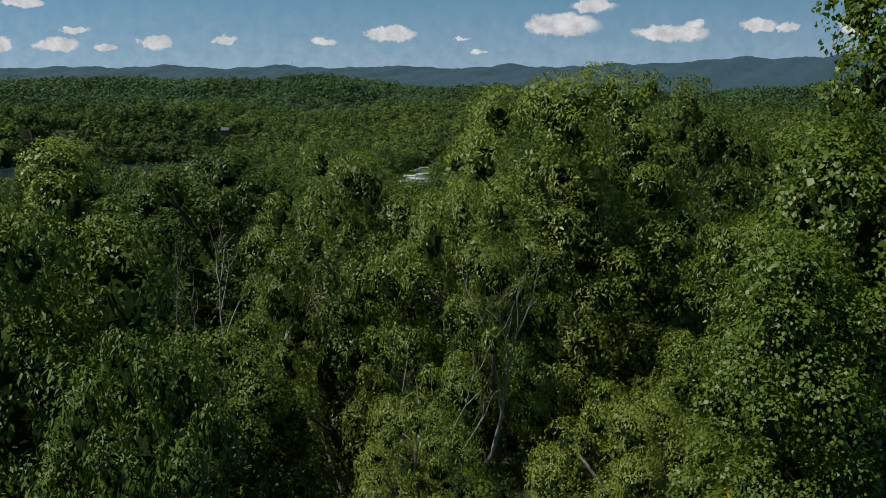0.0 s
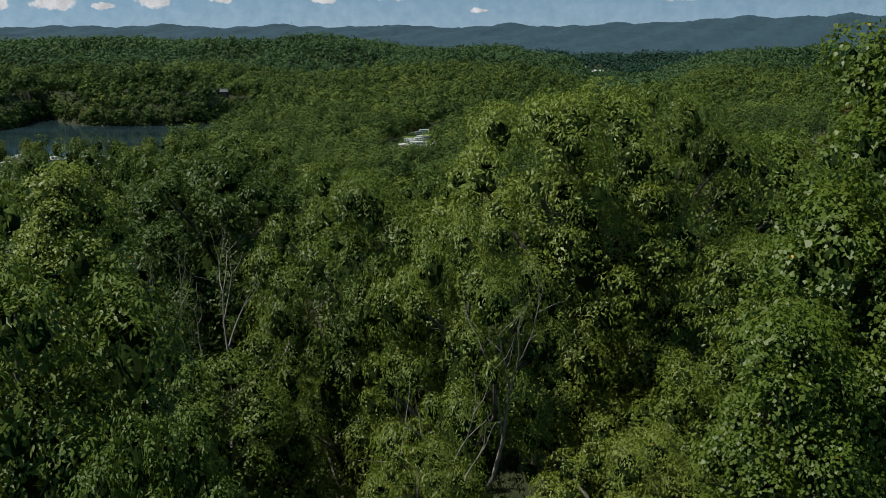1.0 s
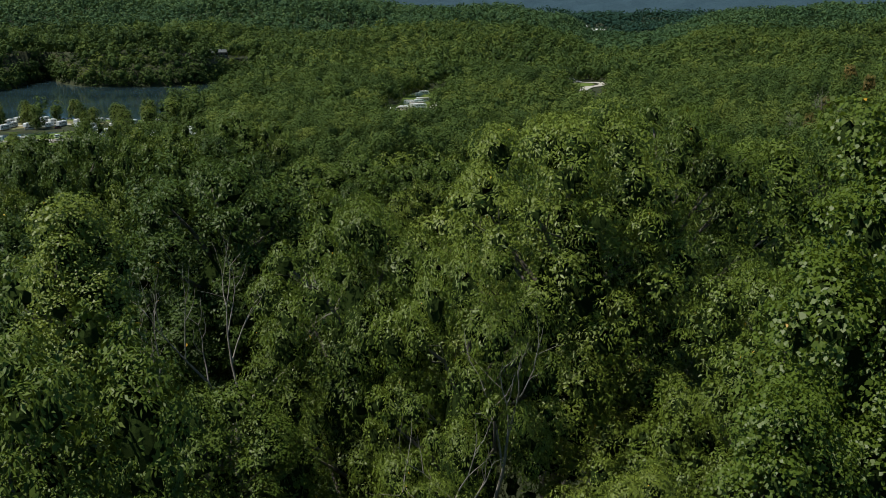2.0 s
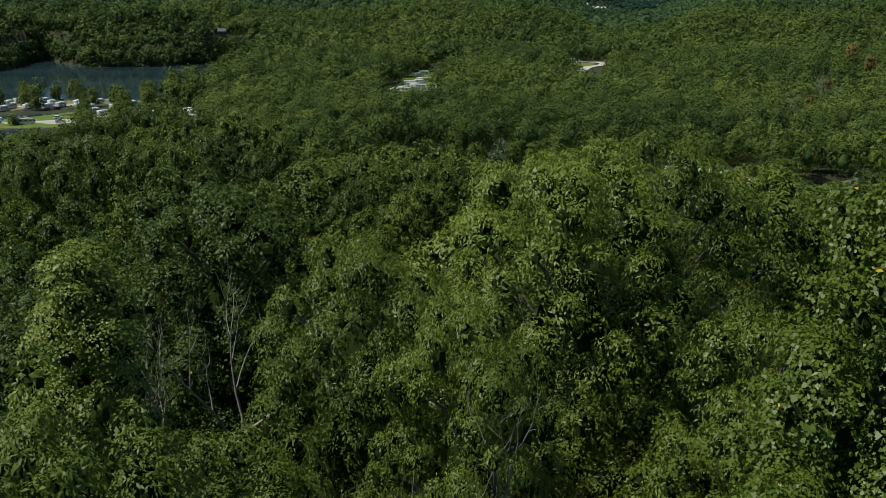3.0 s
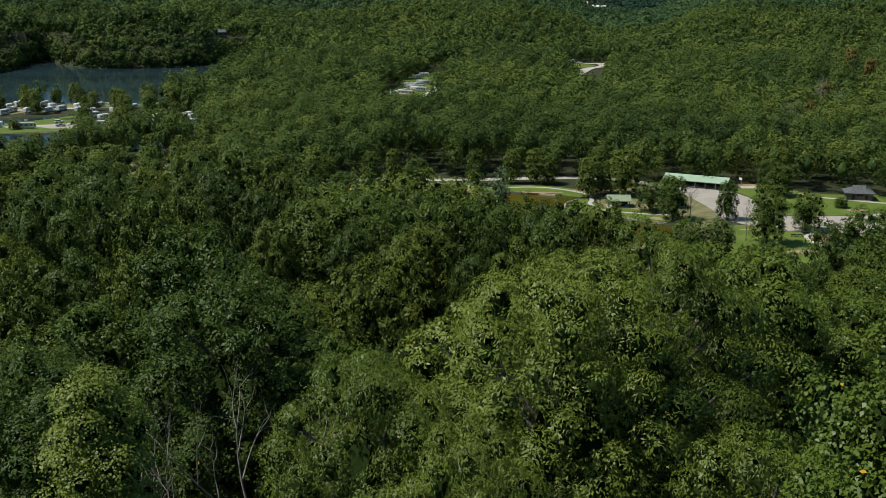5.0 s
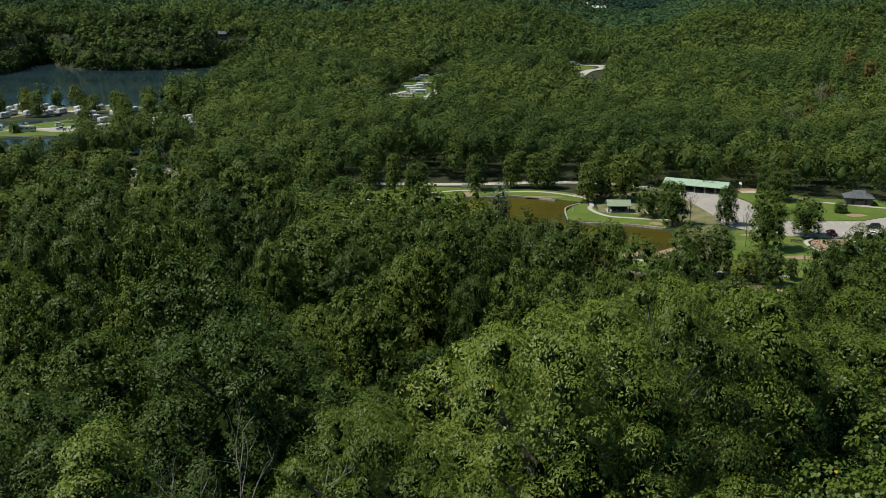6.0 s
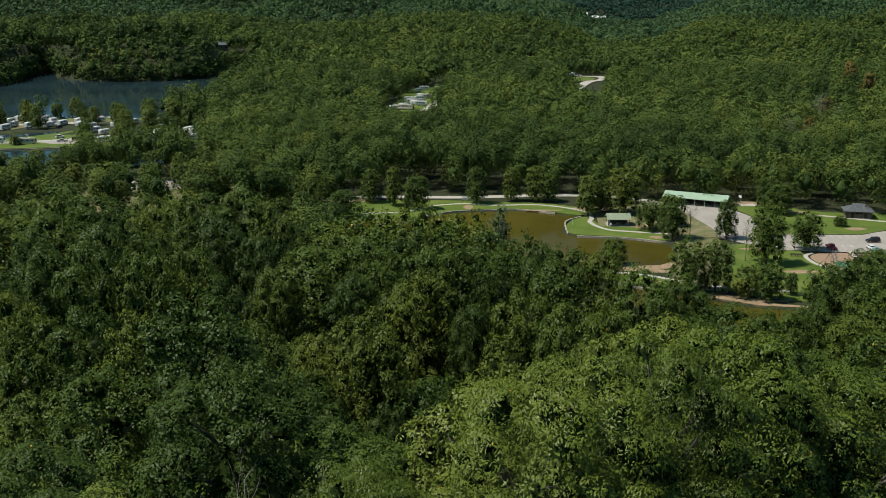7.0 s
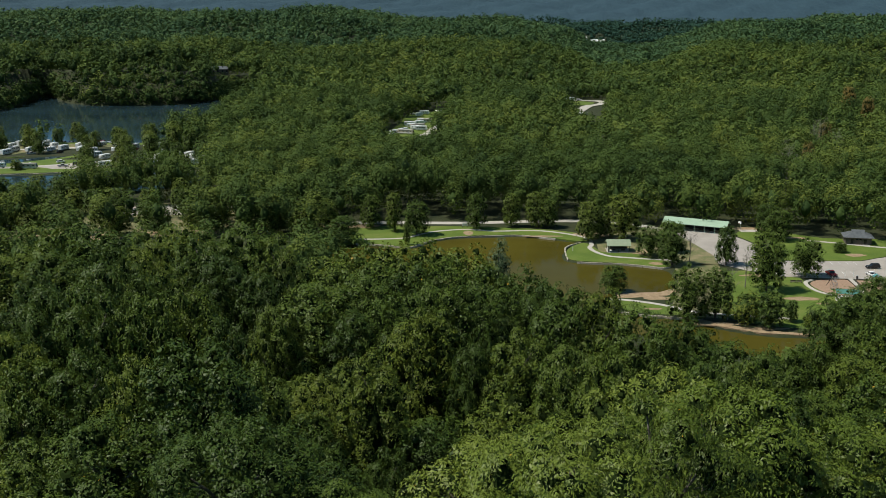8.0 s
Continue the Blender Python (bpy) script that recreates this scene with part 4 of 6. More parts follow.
slab("path_1", strip([(-33, 400), (-16, 402), (-5, 413), (9, 417.5), (21, 414.5), (36, 415.5), (46, 412), (56, 403), (57, 392), (55.4, 386), (57, 379), (61, 373), (68, 370.5), (77, 368), (83, 367)], 1.7), 0.06, 0.3, CONCRETE, "narrow concrete footpath round the pond", "path")
slab("path_2", strip([(142, 398), (150, 394.5), (157, 391), (168, 386), (190, 380)], 1.8), 0.06, 0.3, CONCRETE, "concrete footpath before the restroom building", "path")
slab("path_3", strip([(52, 318), (60, 315.5), (68, 311), (76, 304), (90, 300), (104, 297)], 1.8), 0.06, 0.3, CONCRETE, "pale footpath along the bank", "path")
slab("court", [(120.5, 417), (127.5, 417), (128, 412.8), (120.5, 412.8)], 0.07, 0.3, CONCRETE, "small pale concrete court", "court")
PARK_EARTH = rough_material("worn_grass", (0.075, 0.105, 0.030), (0.16, 0.15, 0.07), 0.22, c=(0.26, 0.20, 0.12), fine=10.0)
slab("park_ground_1", [(77, 359), (98, 361), (100, 374), (97.5, 390), (95, 404), (86, 418), (60, 409), (56, 402), (59, 392), (58, 380), (70, 377), (78, 370), (81, 362)], 0.012, 0.5, PARK_EARTH, "worn grass and earth under the park trees", "grass")
# park_ground_2 and 3 take the dark floor colour to paint in tree shade
slab("park_ground_2", [(-60, 440), (60, 446), (84, 428), (90, 424), (60, 410), (46, 416), (-5, 424), (-46, 412), (-62, 420)], 0.012, 0.5, GROUND, "earth along the lane, tree shade put in its dark colour", "earth")
slab("park_ground_3", [(88, 424), (112, 428), (140, 420), (200, 408), (198, 384), (172, 378), (122, 398), (114, 408)], 0.012, 0.5, GROUND, "earth at the edge of the woods, tree shade in its dark colour", "grass")
slab("park_ground_4", [(72, 300), (84, 297), (92, 330), (97, 352), (98, 362), (82, 360), (79, 340), (74, 322), (70, 308)], 0.012, 0.5, PARK_EARTH, "worn grass between the ponds", "grass")
slab("park_ground_5", [(-175, 394), (-108, 406), (-60, 420), (-60, 436), (-84, 470), (-112, 480), (-165, 460)], 0.012, 0.5, PARK_EARTH, "tan earth round the half hidden car park", "earth")
for i, (x, y, a, b) in enumerate([(76, 362, 2.6, 2.2), (74, 379, 5.0, 3.0), (152, 374.5, 4.0, 2.2), (113, 318, 6.0, 2.0), (118, 312.5, 2.0, 1.0), (107, 346, 6.0, 1.6), (104, 384, 3.0, 2.0), (10, 411, 2.0, 4.0), (40, 405.5, 8.0, 1.2), (64, 307, 3.0, 1.0), (138, 402, 5, 2.0), (124, 419, 8, 2.5), (80, 292, 7.0, 1.6), (92, 287.5, 8.0, 1.3), (68, 318.5, 5, 2.0), (-150, 404, 22, 7), (-105, 411, 18, 5), (-40, 424, 14, 4), (60, 408, 9, 4), (100, 398, 2, 5)]):
    blob = [(x + a * math.cos(k / 14 * 2 * math.pi), y + b * math.sin(k / 14 * 2 * math.pi)) for k in range(14)]
    slab("bare_ground", blob, 0.035, 0.3, DIRT, "bare tan earth worn through the grass", "earth", min(a, b) * 0.22, i)
for nm, q in (("shore_1", [(72, 297.6), (80, 289.8), (90, 284), (104, 281), (106, 282.6), (92, 286), (82, 291.5), (74, 298.6)]), ("shore_2", [(55, 322), (60, 324.4), (70, 326), (76, 330), (77, 326), (71, 321.5), (60, 319), (54, 319)])):
    slab(nm, q, 0.03, 1.0, DIRT, "sandy tan bank at the water", "bank", 0.4, 3)


def stone_edge(name, points, rng, label):
    """Squared stones set end to end along the water."""
    c = [Vector(q) for q in smooth([(*p, 0) for p in points], False, 12)]
    bm = bmesh.new()
    left = 0.0
    for a, b in zip(c, c[1:]):
        d = (b - a)
        u, n = d.length, Vector((-d.y, d.x, 0)).normalized()
        k = max(1, round(u / 1.0))
        for i in range(k):
            m = a + d * ((i + 0.5) / k)
            turn = math.atan2(d.y, d.x) + rng.uniform(-0.08, 0.08)
            bmesh.ops.create_cube(bm, size=1.0, matrix=Matrix.Translation((m.x + n.x * rng.uniform(-0.1, 0.1), m.y + n.y * rng.uniform(-0.1, 0.1), -0.42 + rng.uniform(-0.05, 0.05)))
                                  @ Matrix.Rotation(turn, 4, "Z") @ Matrix.Diagonal((u / k * 0.94, rng.uniform(0.38, 0.55), 0.95, 1)))
    return tagged(new(name, finish(name, bm, STONE)), label, "stone edge", kind="structure")


stone_edge("trim_1", [(-34, 393.2), (-24, 391), (-14, 387.2), (-9, 392), (-5, 398), (2, 403), (9, 405.2), (20, 406.4), (31, 407.2), (44, 401.2)], random.Random(5), "pale stone edging along the pond bank")
stone_edge("trim_2", [(53, 394.6), (47.5, 389), (45.6, 382), (45, 367.5)], random.Random(6), "pale stone edging at the tip of the spit")
stone_edge("trim_3", [(48, 364.6), (55, 363.2), (63, 362.2), (70, 359.8), (77, 356.4), (80, 357)], random.Random(7), "pale stone edging along the spit")
stone_edge("trim_4", [(54, 304), (60, 301), (66, 299.4), (72, 297.4)], random.Random(8), "grey stones along the lower bank")


# ---------------------------------------------------------------- park: buildings
def gable_roof(length, depth, eave, ridge, over, mat, parent, thick=0.16, ribs=0.0, label=""):
    """Two pitches on a ridge along x, with raised seams."""
    y, z = depth / 2 + over, eave - over * (ridge - eave) / (depth / 2)
    bm = prism([(-y, z), (0, ridge), (y, z), (y, z + thick), (0, ridge + thick), (-y, z + thick)], -length / 2 - over, length / 2 + over)
    roof = part("roof", bm, mat, parent, label)
    if ribs:
        bm = bmesh.new()
        for k in range(int(length / ribs) + 1):
            x = -length / 2 + k * ribs
            for s_ in (-1, 1):
                rod(bm, (x, s_ * y, z + thick), (x, 0, ridge + thick), 0.035, 4)
        part("seams", bm, mat, roof)
    return roof


def long_shelter(m):
    root = thing("shelter", m, "long open picnic shelter with pale green metal roof", "shelter")
    gable_roof(25.0, 8.0, 3.0, 4.6, 0.5, GREEN_METAL, root, ribs=1.2, label="pale green standing-seam roof")
    for x in np.linspace(-12.2, 12.2, 7):
        for y in (-3.7, 3.7):
            part("post", cube(x - 0.13, x + 0.13, y - 0.13, y + 0.13, 0, 3.05), GREEN_METAL if y < 0 else DARK_WOOD, root)
    part("floor", cube(-12.8, 12.8, -4.2, 4.2, -0.1, 0.12), CONCRETE, root)
    part("back_wall", cube(-12.4, 12.4, 3.5, 3.66, 0, 2.9), DARK_WOOD, root)
    part("end_wall", cube(-12.5, -12.36, -3.0, 3.4, 0, 3.0), CREAM, root, "cream end wall")
    part("rail", cube(-12.2, 12.2, -3.72, -3.66, 0.85, 0.98), DARK_WOOD, root)
    for x in np.linspace(-10, 10, 6):
        t = part("table", cube(x - 1.1, x + 1.1, -0.4, 0.4, 0.82, 0.88), BROWN_WALL, root)
        for s_ in (-0.75, 0.75):
            part("bench", cube(x - 1.1, x + 1.1, s_ - 0.14, s_ + 0.14, 0.55, 0.6), BROWN_WALL, t)
        part("leg", cube(x - 0.8, x + 0.8, -0.08, 0.08, 0.1, 0.83), DARK_WOOD, t)


def pavilion(m):
    root = thing("pavilion", m, "small picnic pavilion with sage green metal roof", "pavilion")
    gable_roof(8.0, 6.0, 2.7, 4.2, 0.5, SAGE_METAL, root, ribs=1.0, label="sage green metal roof")
    for x in (-3.8, 0, 3.8):
        for y in (-2.8, 2.8):
            part("post", cube(x - 0.11, x + 0.11, y - 0.11, y + 0.11, 0, 2.85), DARK_WOOD, root)
    part("floor", cube(-4.3, 4.3, -3.3, 3.3, -0.1, 0.1), CONCRETE, root)
    part("hearth", cube(-4.15, -3.3, -2.6, -1.5, 0.1, 2.6), CREAM, root, "cream stone hearth")
    part("back_wall", cube(-3.6, 3.9, 2.6, 2.75, 0.1, 1.6), DARK_WOOD, root)
    part("beam", cube(-4.0, 4.0, -2.9, -2.7, 2.5, 2.72), DARK_WOOD, root)
    for x in (-1.6, 1.9):
        t = part("table", cube(x - 0.95, x + 0.95, -0.4, 0.4, 0.8, 0.86), BROWN_WALL, root)
        for s_ in (-0.75, 0.75):
            part("bench", cube(x - 0.95, x + 0.95, s_ - 0.14, s_ + 0.14, 0.5, 0.55), BROWN_WALL, t)
        part("leg", cube(x - 0.7, x + 0.7, -0.08, 0.08, 0.1, 0.81), DARK_WOOD, t)


def restroom(m):
    root = thing("restroom_building", m, "low grey-brown park building with charcoal hipped roof", "building")
    part("wall", cube(-4.7, 4.7, -3.4, 3.4, -0.1, 2.8), BROWN_WALL, root)
    bm = bmesh.new()
    z0, z1, z2 = 2.75, 4.35, 5.2
    lo = [bm.verts.new(p) for p in ((-5.7, -4.4, z0), (5.7, -4.4, z0), (5.7, 4.4, z0), (-5.7, 4.4, z0))]
    hi = [bm.verts.new(p) for p in ((-2.2, -1.5, z1), (2.2, -1.5, z1), (2.2, 1.5, z1), (-2.2, 1.5, z1))]
    rg = [bm.verts.new(p) for p in ((-2.6, 0, z2), (2.6, 0, z2))]
    bm.faces.new(lo[::-1])
    for i in range(4):
        j = (i + 1) % 4
        bm.faces.new((lo[i], lo[j], hi[j], hi[i]))
    bm.faces.new((hi[0], hi[1], rg[1], rg[0]))
    bm.faces.new((hi[2], hi[3], rg[0], rg[1]))
    bm.faces.new((hi[1], hi[2], rg[1]))
    bm.faces.new((hi[3], hi[0], rg[0]))
    part("roof", bm, SHINGLE, root, "charcoal shingled hipped roof")
    part("fascia", cube(-5.72, 5.72, -4.43, -4.38, 2.62, 2.8), DARK_WOOD, root)
    for x in (-2.4, 2.4):
        part("door", cube(x - 0.5, x + 0.5, -3.46, -3.38, 0, 2.1), BLACK_PAINT, root)
    for x in (-0.7, 0.7):
        part("window", cube(x - 0.45, x + 0.45, -3.45, -3.39, 1.6, 2.2), CAR_GLASS, root)
    part("screen_wall", cube(-1.4, 1.4, -4.0, -3.88, 0, 1.9), BROWN_WALL, root)
    part("step", cube(-4.0, 4.0, -4.6, -3.4, -0.1, 0.12), CONCRETE, root)


def teal_shelter(m):
    root = thing("playground_shelter", m, "small shade shelter with teal metal roof", "shelter")
    gable_roof(6.4, 4.0, 2.6, 3.4, 0.35, TEAL_METAL, root, ribs=0.8, label="teal metal roof")
    for x in (-3, 0, 3):
        for y in (-1.8, 1.8):
            part("post", cube(x - 0.09, x + 0.09, y - 0.09, y + 0.09, 0, 2.7), STEEL, root)
    part("floor", cube(-3.4, 3.4, -2.2, 2.2, -0.1, 0.09), CONCRETE, root)


long_shelter(pose(103.0, 416.4, 0.05, 0, 0, -25.2))
pavilion(pose(65.4, 381.6, 0.02, 0, 0, -2))
restroom(pose(160.2, 394.4, 0.02, 0, 0, -12))
teal_shelter(pose(127.0, 316.5, 0.02, 0, 0, -16))

# ---------------------------------------------------------------- playground
ring = smooth([(121.6, 333), (123.5, 338), (128, 340.2), (136, 340), (136, 331), (134, 322.5), (128, 322), (123.5, 325)])
slab("playground_1", ring, 0.08, 0.4, MULCH, "tan bark mulch play area with timber edging", "playground")
slab("playground_2", [(138.5, 339.5), (152, 338), (150, 322), (136.5, 323)], 0.08, 0.4, MULCH, "second tan mulch play area", "playground")
slab("path_4", strip([(124.5, 340.6), (121.2, 337.5), (120.3, 333), (121, 327), (123.5, 323), (128, 320.4), (134.5, 320.6)], 1.4), 0.1, 0.4, CONCRETE, "curved concrete footpath round the play area", "path")
slab("path_5", strip([(137.6, 342), (136.9, 335), (135.8, 328), (134.9, 319.5)], 1.3), 0.104, 0.4, CONCRETE, "straight concrete footpath between the play areas", "path")


def timber_edge(points, parent):
    for a, b in zip(points, points[1:]):
        bm = bmesh.new()
        d = Vector((b[0] - a[0], b[1] - a[1], 0))
        bmesh.ops.create_cube(bm, size=1.0, matrix=Matrix.Translation(((a[0] + b[0]) / 2, (a[1] + b[1]) / 2, 0.17)) @ Matrix.Rotation(math.atan2(d.y, d.x), 4, "Z") @ Matrix.Diagonal((d.length, 0.22, 0.3, 1)))
        part("timber", bm, DARK_WOOD, parent)


edging = thing("timber_edging", pose(0, 0, 0), "dark timber edging round the mulch", "edging")
timber_edge([(126, 340.4), (136.2, 340.6), (135.6, 331), (134.2, 322.8)], edging)
timber_edge([(138.6, 340), (152, 338.6)], edging)
timber_edge([(138.6, 340), (137.8, 332), (136.6, 323.4)], edging)
timber_edge([(137.8, 332), (144, 331)], edging)


def swing_set(m):
    root = thing("swing_set", m, "dark steel A-frame swing set on the mulch", "swing set")
    for x in (-2.2, 2.2):
        for s_ in (-1, 1):
            part("leg", rod(bmesh.new(), (x, s_ * 1.3, 0), (x, 0, 2.9), 0.06), BLACK_PAINT, root)
    part("top_bar", rod(bmesh.new(), (-2.4, 0, 2.9), (2.4, 0, 2.9), 0.07), BLACK_PAINT, root)
    for x in (-1.1, 1.1):
        s_ = part("swing", cube(x - 0.25, x + 0.25, -0.1, 0.1, 0.48, 0.54), RUBBER, root)
        for e in (-0.22, 0.22):
            part("chain", rod(bmesh.new(), (x + e, 0, 0.52), (x + e, 0, 2.88), 0.015, 4), STEEL, s_)


def climber(m):
    root = thing("climbing_frame", m, "tall dark steel climbing pyramid", "climbing frame")
    for k in range(4):
        a = math.pi / 4 + k * math.pi / 2
        part("leg", rod(bmesh.new(), (1.6 * math.cos(a), 1.6 * math.sin(a), 0), (0, 0, 4.2), 0.06), STEEL, root)
    for h in (0.9, 1.8, 2.7):
        q = 1.6 * (1 - h / 4.2)
        bm = bmesh.new()
        for k in range(4):
            a, b = math.pi / 4 + k * math.pi / 2, math.pi / 4 + (k + 1) * math.pi / 2
            rod(bm, (q * math.cos(a), q * math.sin(a), h), (q * math.cos(b), q * math.sin(b), h), 0.03, 5)
        part("rung", bm, STEEL, root)


def play_tower(m):
    root = thing("play_tower", m, "small play tower with teal canopy and slide", "play tower")
    for x in (-0.9, 0.9):
        for y in (-0.9, 0.9):
            part("post", rod(bmesh.new(), (x, y, 0), (x, y, 2.9), 0.06), TAN_PAINT, root)
    part("deck", cube(-1, 1, -1, 1, 1.2, 1.3), BROWN_WALL, root)
    part("canopy", prism([(-1.2, 2.7), (0, 3.5), (1.2, 2.7), (1.2, 2.78), (0, 3.58), (-1.2, 2.78)], -1.3, 1.3), TEAL_PAINT, root, "teal plastic canopy")
    part("slide", prism([(-3.4, 0.25), (-1, 1.25), (-1, 1.45), (-3.4, 0.45)], -0.35, 0.35), TEAL_PAINT, root, "teal slide")
    part("ladder", cube(-0.4, 0.4, 1.0, 1.12, 0, 1.3), STEEL, root)


def bench(m):
    root = thing("bench", m, "brown slatted park bench on the grass", "bench", "park benches")
    for y in (-0.2, 0.0, 0.2):
        part("seat_slat", cube(-0.9, 0.9, y - 0.08, y + 0.08, 0.43, 0.47), BROWN_WALL, root)
    part("backrest", cube(-0.9, 0.9, 0.28, 0.34, 0.5, 0.9), BROWN_WALL, root)
    for x in (-0.75, 0.75):
        part("leg", cube(x - 0.04, x + 0.04, -0.25, 0.32, 0, 0.44), BLACK_PAINT, root)
    return root


def bin_(m):
    root = thing("litter_bin", m, "dark litter bin beside the car park", "bin")
    part("drum", rod(bmesh.new(), (0, 0, 0), (0, 0, 0.95), 0.33, 12), BLACK_PAINT, root)
    part("lid", rod(bmesh.new(), (0, 0, 0.95), (0, 0, 1.15), 0.36, 12, 0.2), GREY_PAINT, root)


def pole(m, tall, label, mat=WHITE_PAINT):
    root = thing("pole", m, label, "pole", "park poles")
    part("shaft", rod(bmesh.new(), (0, 0, -0.2), (0, 0, tall), 0.09, 8, 0.06), mat, root)
    part("cap", rod(bmesh.new(), (0, 0, tall), (0, 0, tall + 0.15), 0.12, 8, 0.05), mat, root)


def hoop(m):
    root = thing("basketball_hoop", m, "basketball hoop on a grey pole by the court", "hoop")
    part("shaft", rod(bmesh.new(), (0, 0, -0.2), (0, 0, 3.4), 0.08), STEEL, root)
    part("board", cube(-0.8, 0.8, -0.5, -0.44, 2.9, 3.9), WHITE_PAINT, root)
    part("rim", rod(bmesh.new(), (0, -0.9, 3.02), (0, -0.9, 3.07), 0.23, 12), LENS_RED, root)
    part("arm", cube(-0.05, 0.05, -0.5, 0.05, 3.1, 3.2), STEEL, root)


swing_set(pose(128.2, 333.5, 0.08, 0, 0, 60))
climber(pose(127.5, 328.6, 0.08))
play_tower(pose(143.2, 334.0, 0.08, 0, 0, 70))
bench(pose(116.6, 336.4, 0.02, 0, 0, 5))
bench(pose(118.6, 336.2, 0.02, 0, 0, 5))
bin_(pose(140.0, 341.8, 0.05))
for x, y in ((136.2, 343.0), (139.3, 343.4), (146.2, 343.0)):
    pole(pose(x, y, 0.05), 2.8, "white post at the edge of the car park")
pole(pose(48.4, 381, 0.02), 2.2, "white post on the grass spit")
pole(pose(98, 303, 0.02), 3.0, "white post on the lower lawn")
hoop(pose(120.8, 415.6, 0.05, 0, 0, -60))


def notice(m):
    root = thing("notice_board", m, "white notice board on two posts by the pond", "sign")
    part("board", cube(-1.2, 1.2, -0.05, 0.05, 0.8, 1.9), WHITE_PAINT, root)
    for x in (-1.0, 1.0):
        part("post", cube(x - 0.06, x + 0.06, 0.05, 0.16, -0.1, 2.0), DARK_WOOD, root)
    for z in (1.0, 1.25, 1.5):
        part("bar", cube(-0.9, 0.9, -0.066, -0.054, z, z + 0.1), GREY_PAINT, root)


notice(pose(8.8, 420.8, 0.02))


# ---------------------------------------------------------------- vehicles
def wheels(root, spots, r, w=0.22):
    for x, y in spots:
        s_ = 1 if y > 0 else -1
        ty = part("wheel", rod(bmesh.new(), (x, y - w / 2, r), (x, y + w / 2, r), r, 14), RUBBER, root, smooth_it=False)
        part("rim", rod(bmesh.new(), (x, y + s_ * (w / 2 - 0.02), r), (x, y + s_ * (w / 2 + 0.015), r), r * 0.6, 10), STEEL, ty)


def side_prism(profile, half, inset=0.0, bevel=0.0):
    """A body from its side profile of (x, z) points, across from -half to half."""
    bm = bmesh.new()
    a = [bm.verts.new((x, -half, z)) for x, z in profile]
    b = [bm.verts.new((x, half, z)) for x, z in profile]
    bm.faces.new(a)
    bm.faces.new(b[::-1])
    for i in range(len(a)):
        j = (i + 1) % len(a)
        bm.faces.new((a[i], a[j], b[j], b[i]))
    if bevel:
        bmesh.ops.bevel(bm, geom=bm.edges[:], offset=bevel, segments=2, affect="EDGES")
    return bm


def car(m, paint, label, style="suv", group="parked vehicles"):
    root = thing("pickup_truck" if style == "pickup" else "car", m, label, "pickup" if style == "pickup" else "car", group)
    if style == "pickup":
        body = [(-2.7, 0.45), (2.6, 0.45), (2.7, 0.75), (2.55, 1.08), (1.2, 1.16), (-2.65, 1.12)]
        roof = [(1.15, 1.14), (0.55, 1.78), (-0.75, 1.8), (-0.95, 1.14)]
    elif style == "sedan":
        body = [(-2.3, 0.38), (2.25, 0.38), (2.3, 0.7), (1.2, 0.95), (-1.9, 1.0), (-2.3, 0.85)]
        roof = [(1.15, 0.94), (0.4, 1.42), (-0.9, 1.42), (-1.75, 0.98)]
    else:
        body = [(-2.3, 0.42), (2.3, 0.42), (2.38, 0.8), (2.2, 1.02), (1.15, 1.12), (-2.35, 1.15)]
        roof = [(1.1, 1.1), (0.5, 1.74), (-2.0, 1.78), (-2.3, 1.13)]
    part("body", side_prism(body, 0.92, bevel=0.07), paint, root)
    part("cabin", side_prism(roof, 0.80, bevel=0.05), CAR_GLASS, root, "dark glazed cabin")
    z = max(q[1] for q in roof)
    xs = sorted(q[0] for q in roof)
    part("roof_panel", cube(xs[1] - 0.05, xs[2] + 0.05, -0.77, 0.77, z - 0.02, z + 0.05, bevel=0.02), paint, root)
    for x in (xs[1] + 0.1, (xs[1] + xs[2]) / 2):
        for y in (-0.79, 0.79):
            part("pillar", cube(x - 0.05, x + 0.05, y - 0.03, y + 0.03, 1.05, z - 0.01), paint, root)
    if style == "pickup":
        part("bed", cube(-2.55, -1.05, -0.72, 0.72, 1.10, 1.17), BLACK_PAINT, root, "dark open load bed")
    part("bumper", cube(2.2, 2.42 if style != "pickup" else 2.75, -0.85, 0.85, 0.4, 0.6), BLACK_PAINT, root)
    for y in (-0.65, 0.65):
        part("headlight", cube(2.28 if style != "pickup" else 2.6, 2.36 if style != "pickup" else 2.7, y - 0.18, y + 0.18, 0.72, 0.88), STEEL, root)
        x0 = min(q[0] for q in body)
        part("tail_light", cube(x0 - 0.02, x0 + 0.06, y - 0.12, y + 0.12, 0.75, 0.98), LENS_RED, root)
    wheels(root, [(1.45, -0.82), (1.45, 0.82), (-1.45, -0.82), (-1.45, 0.82)], 0.36)
    return root


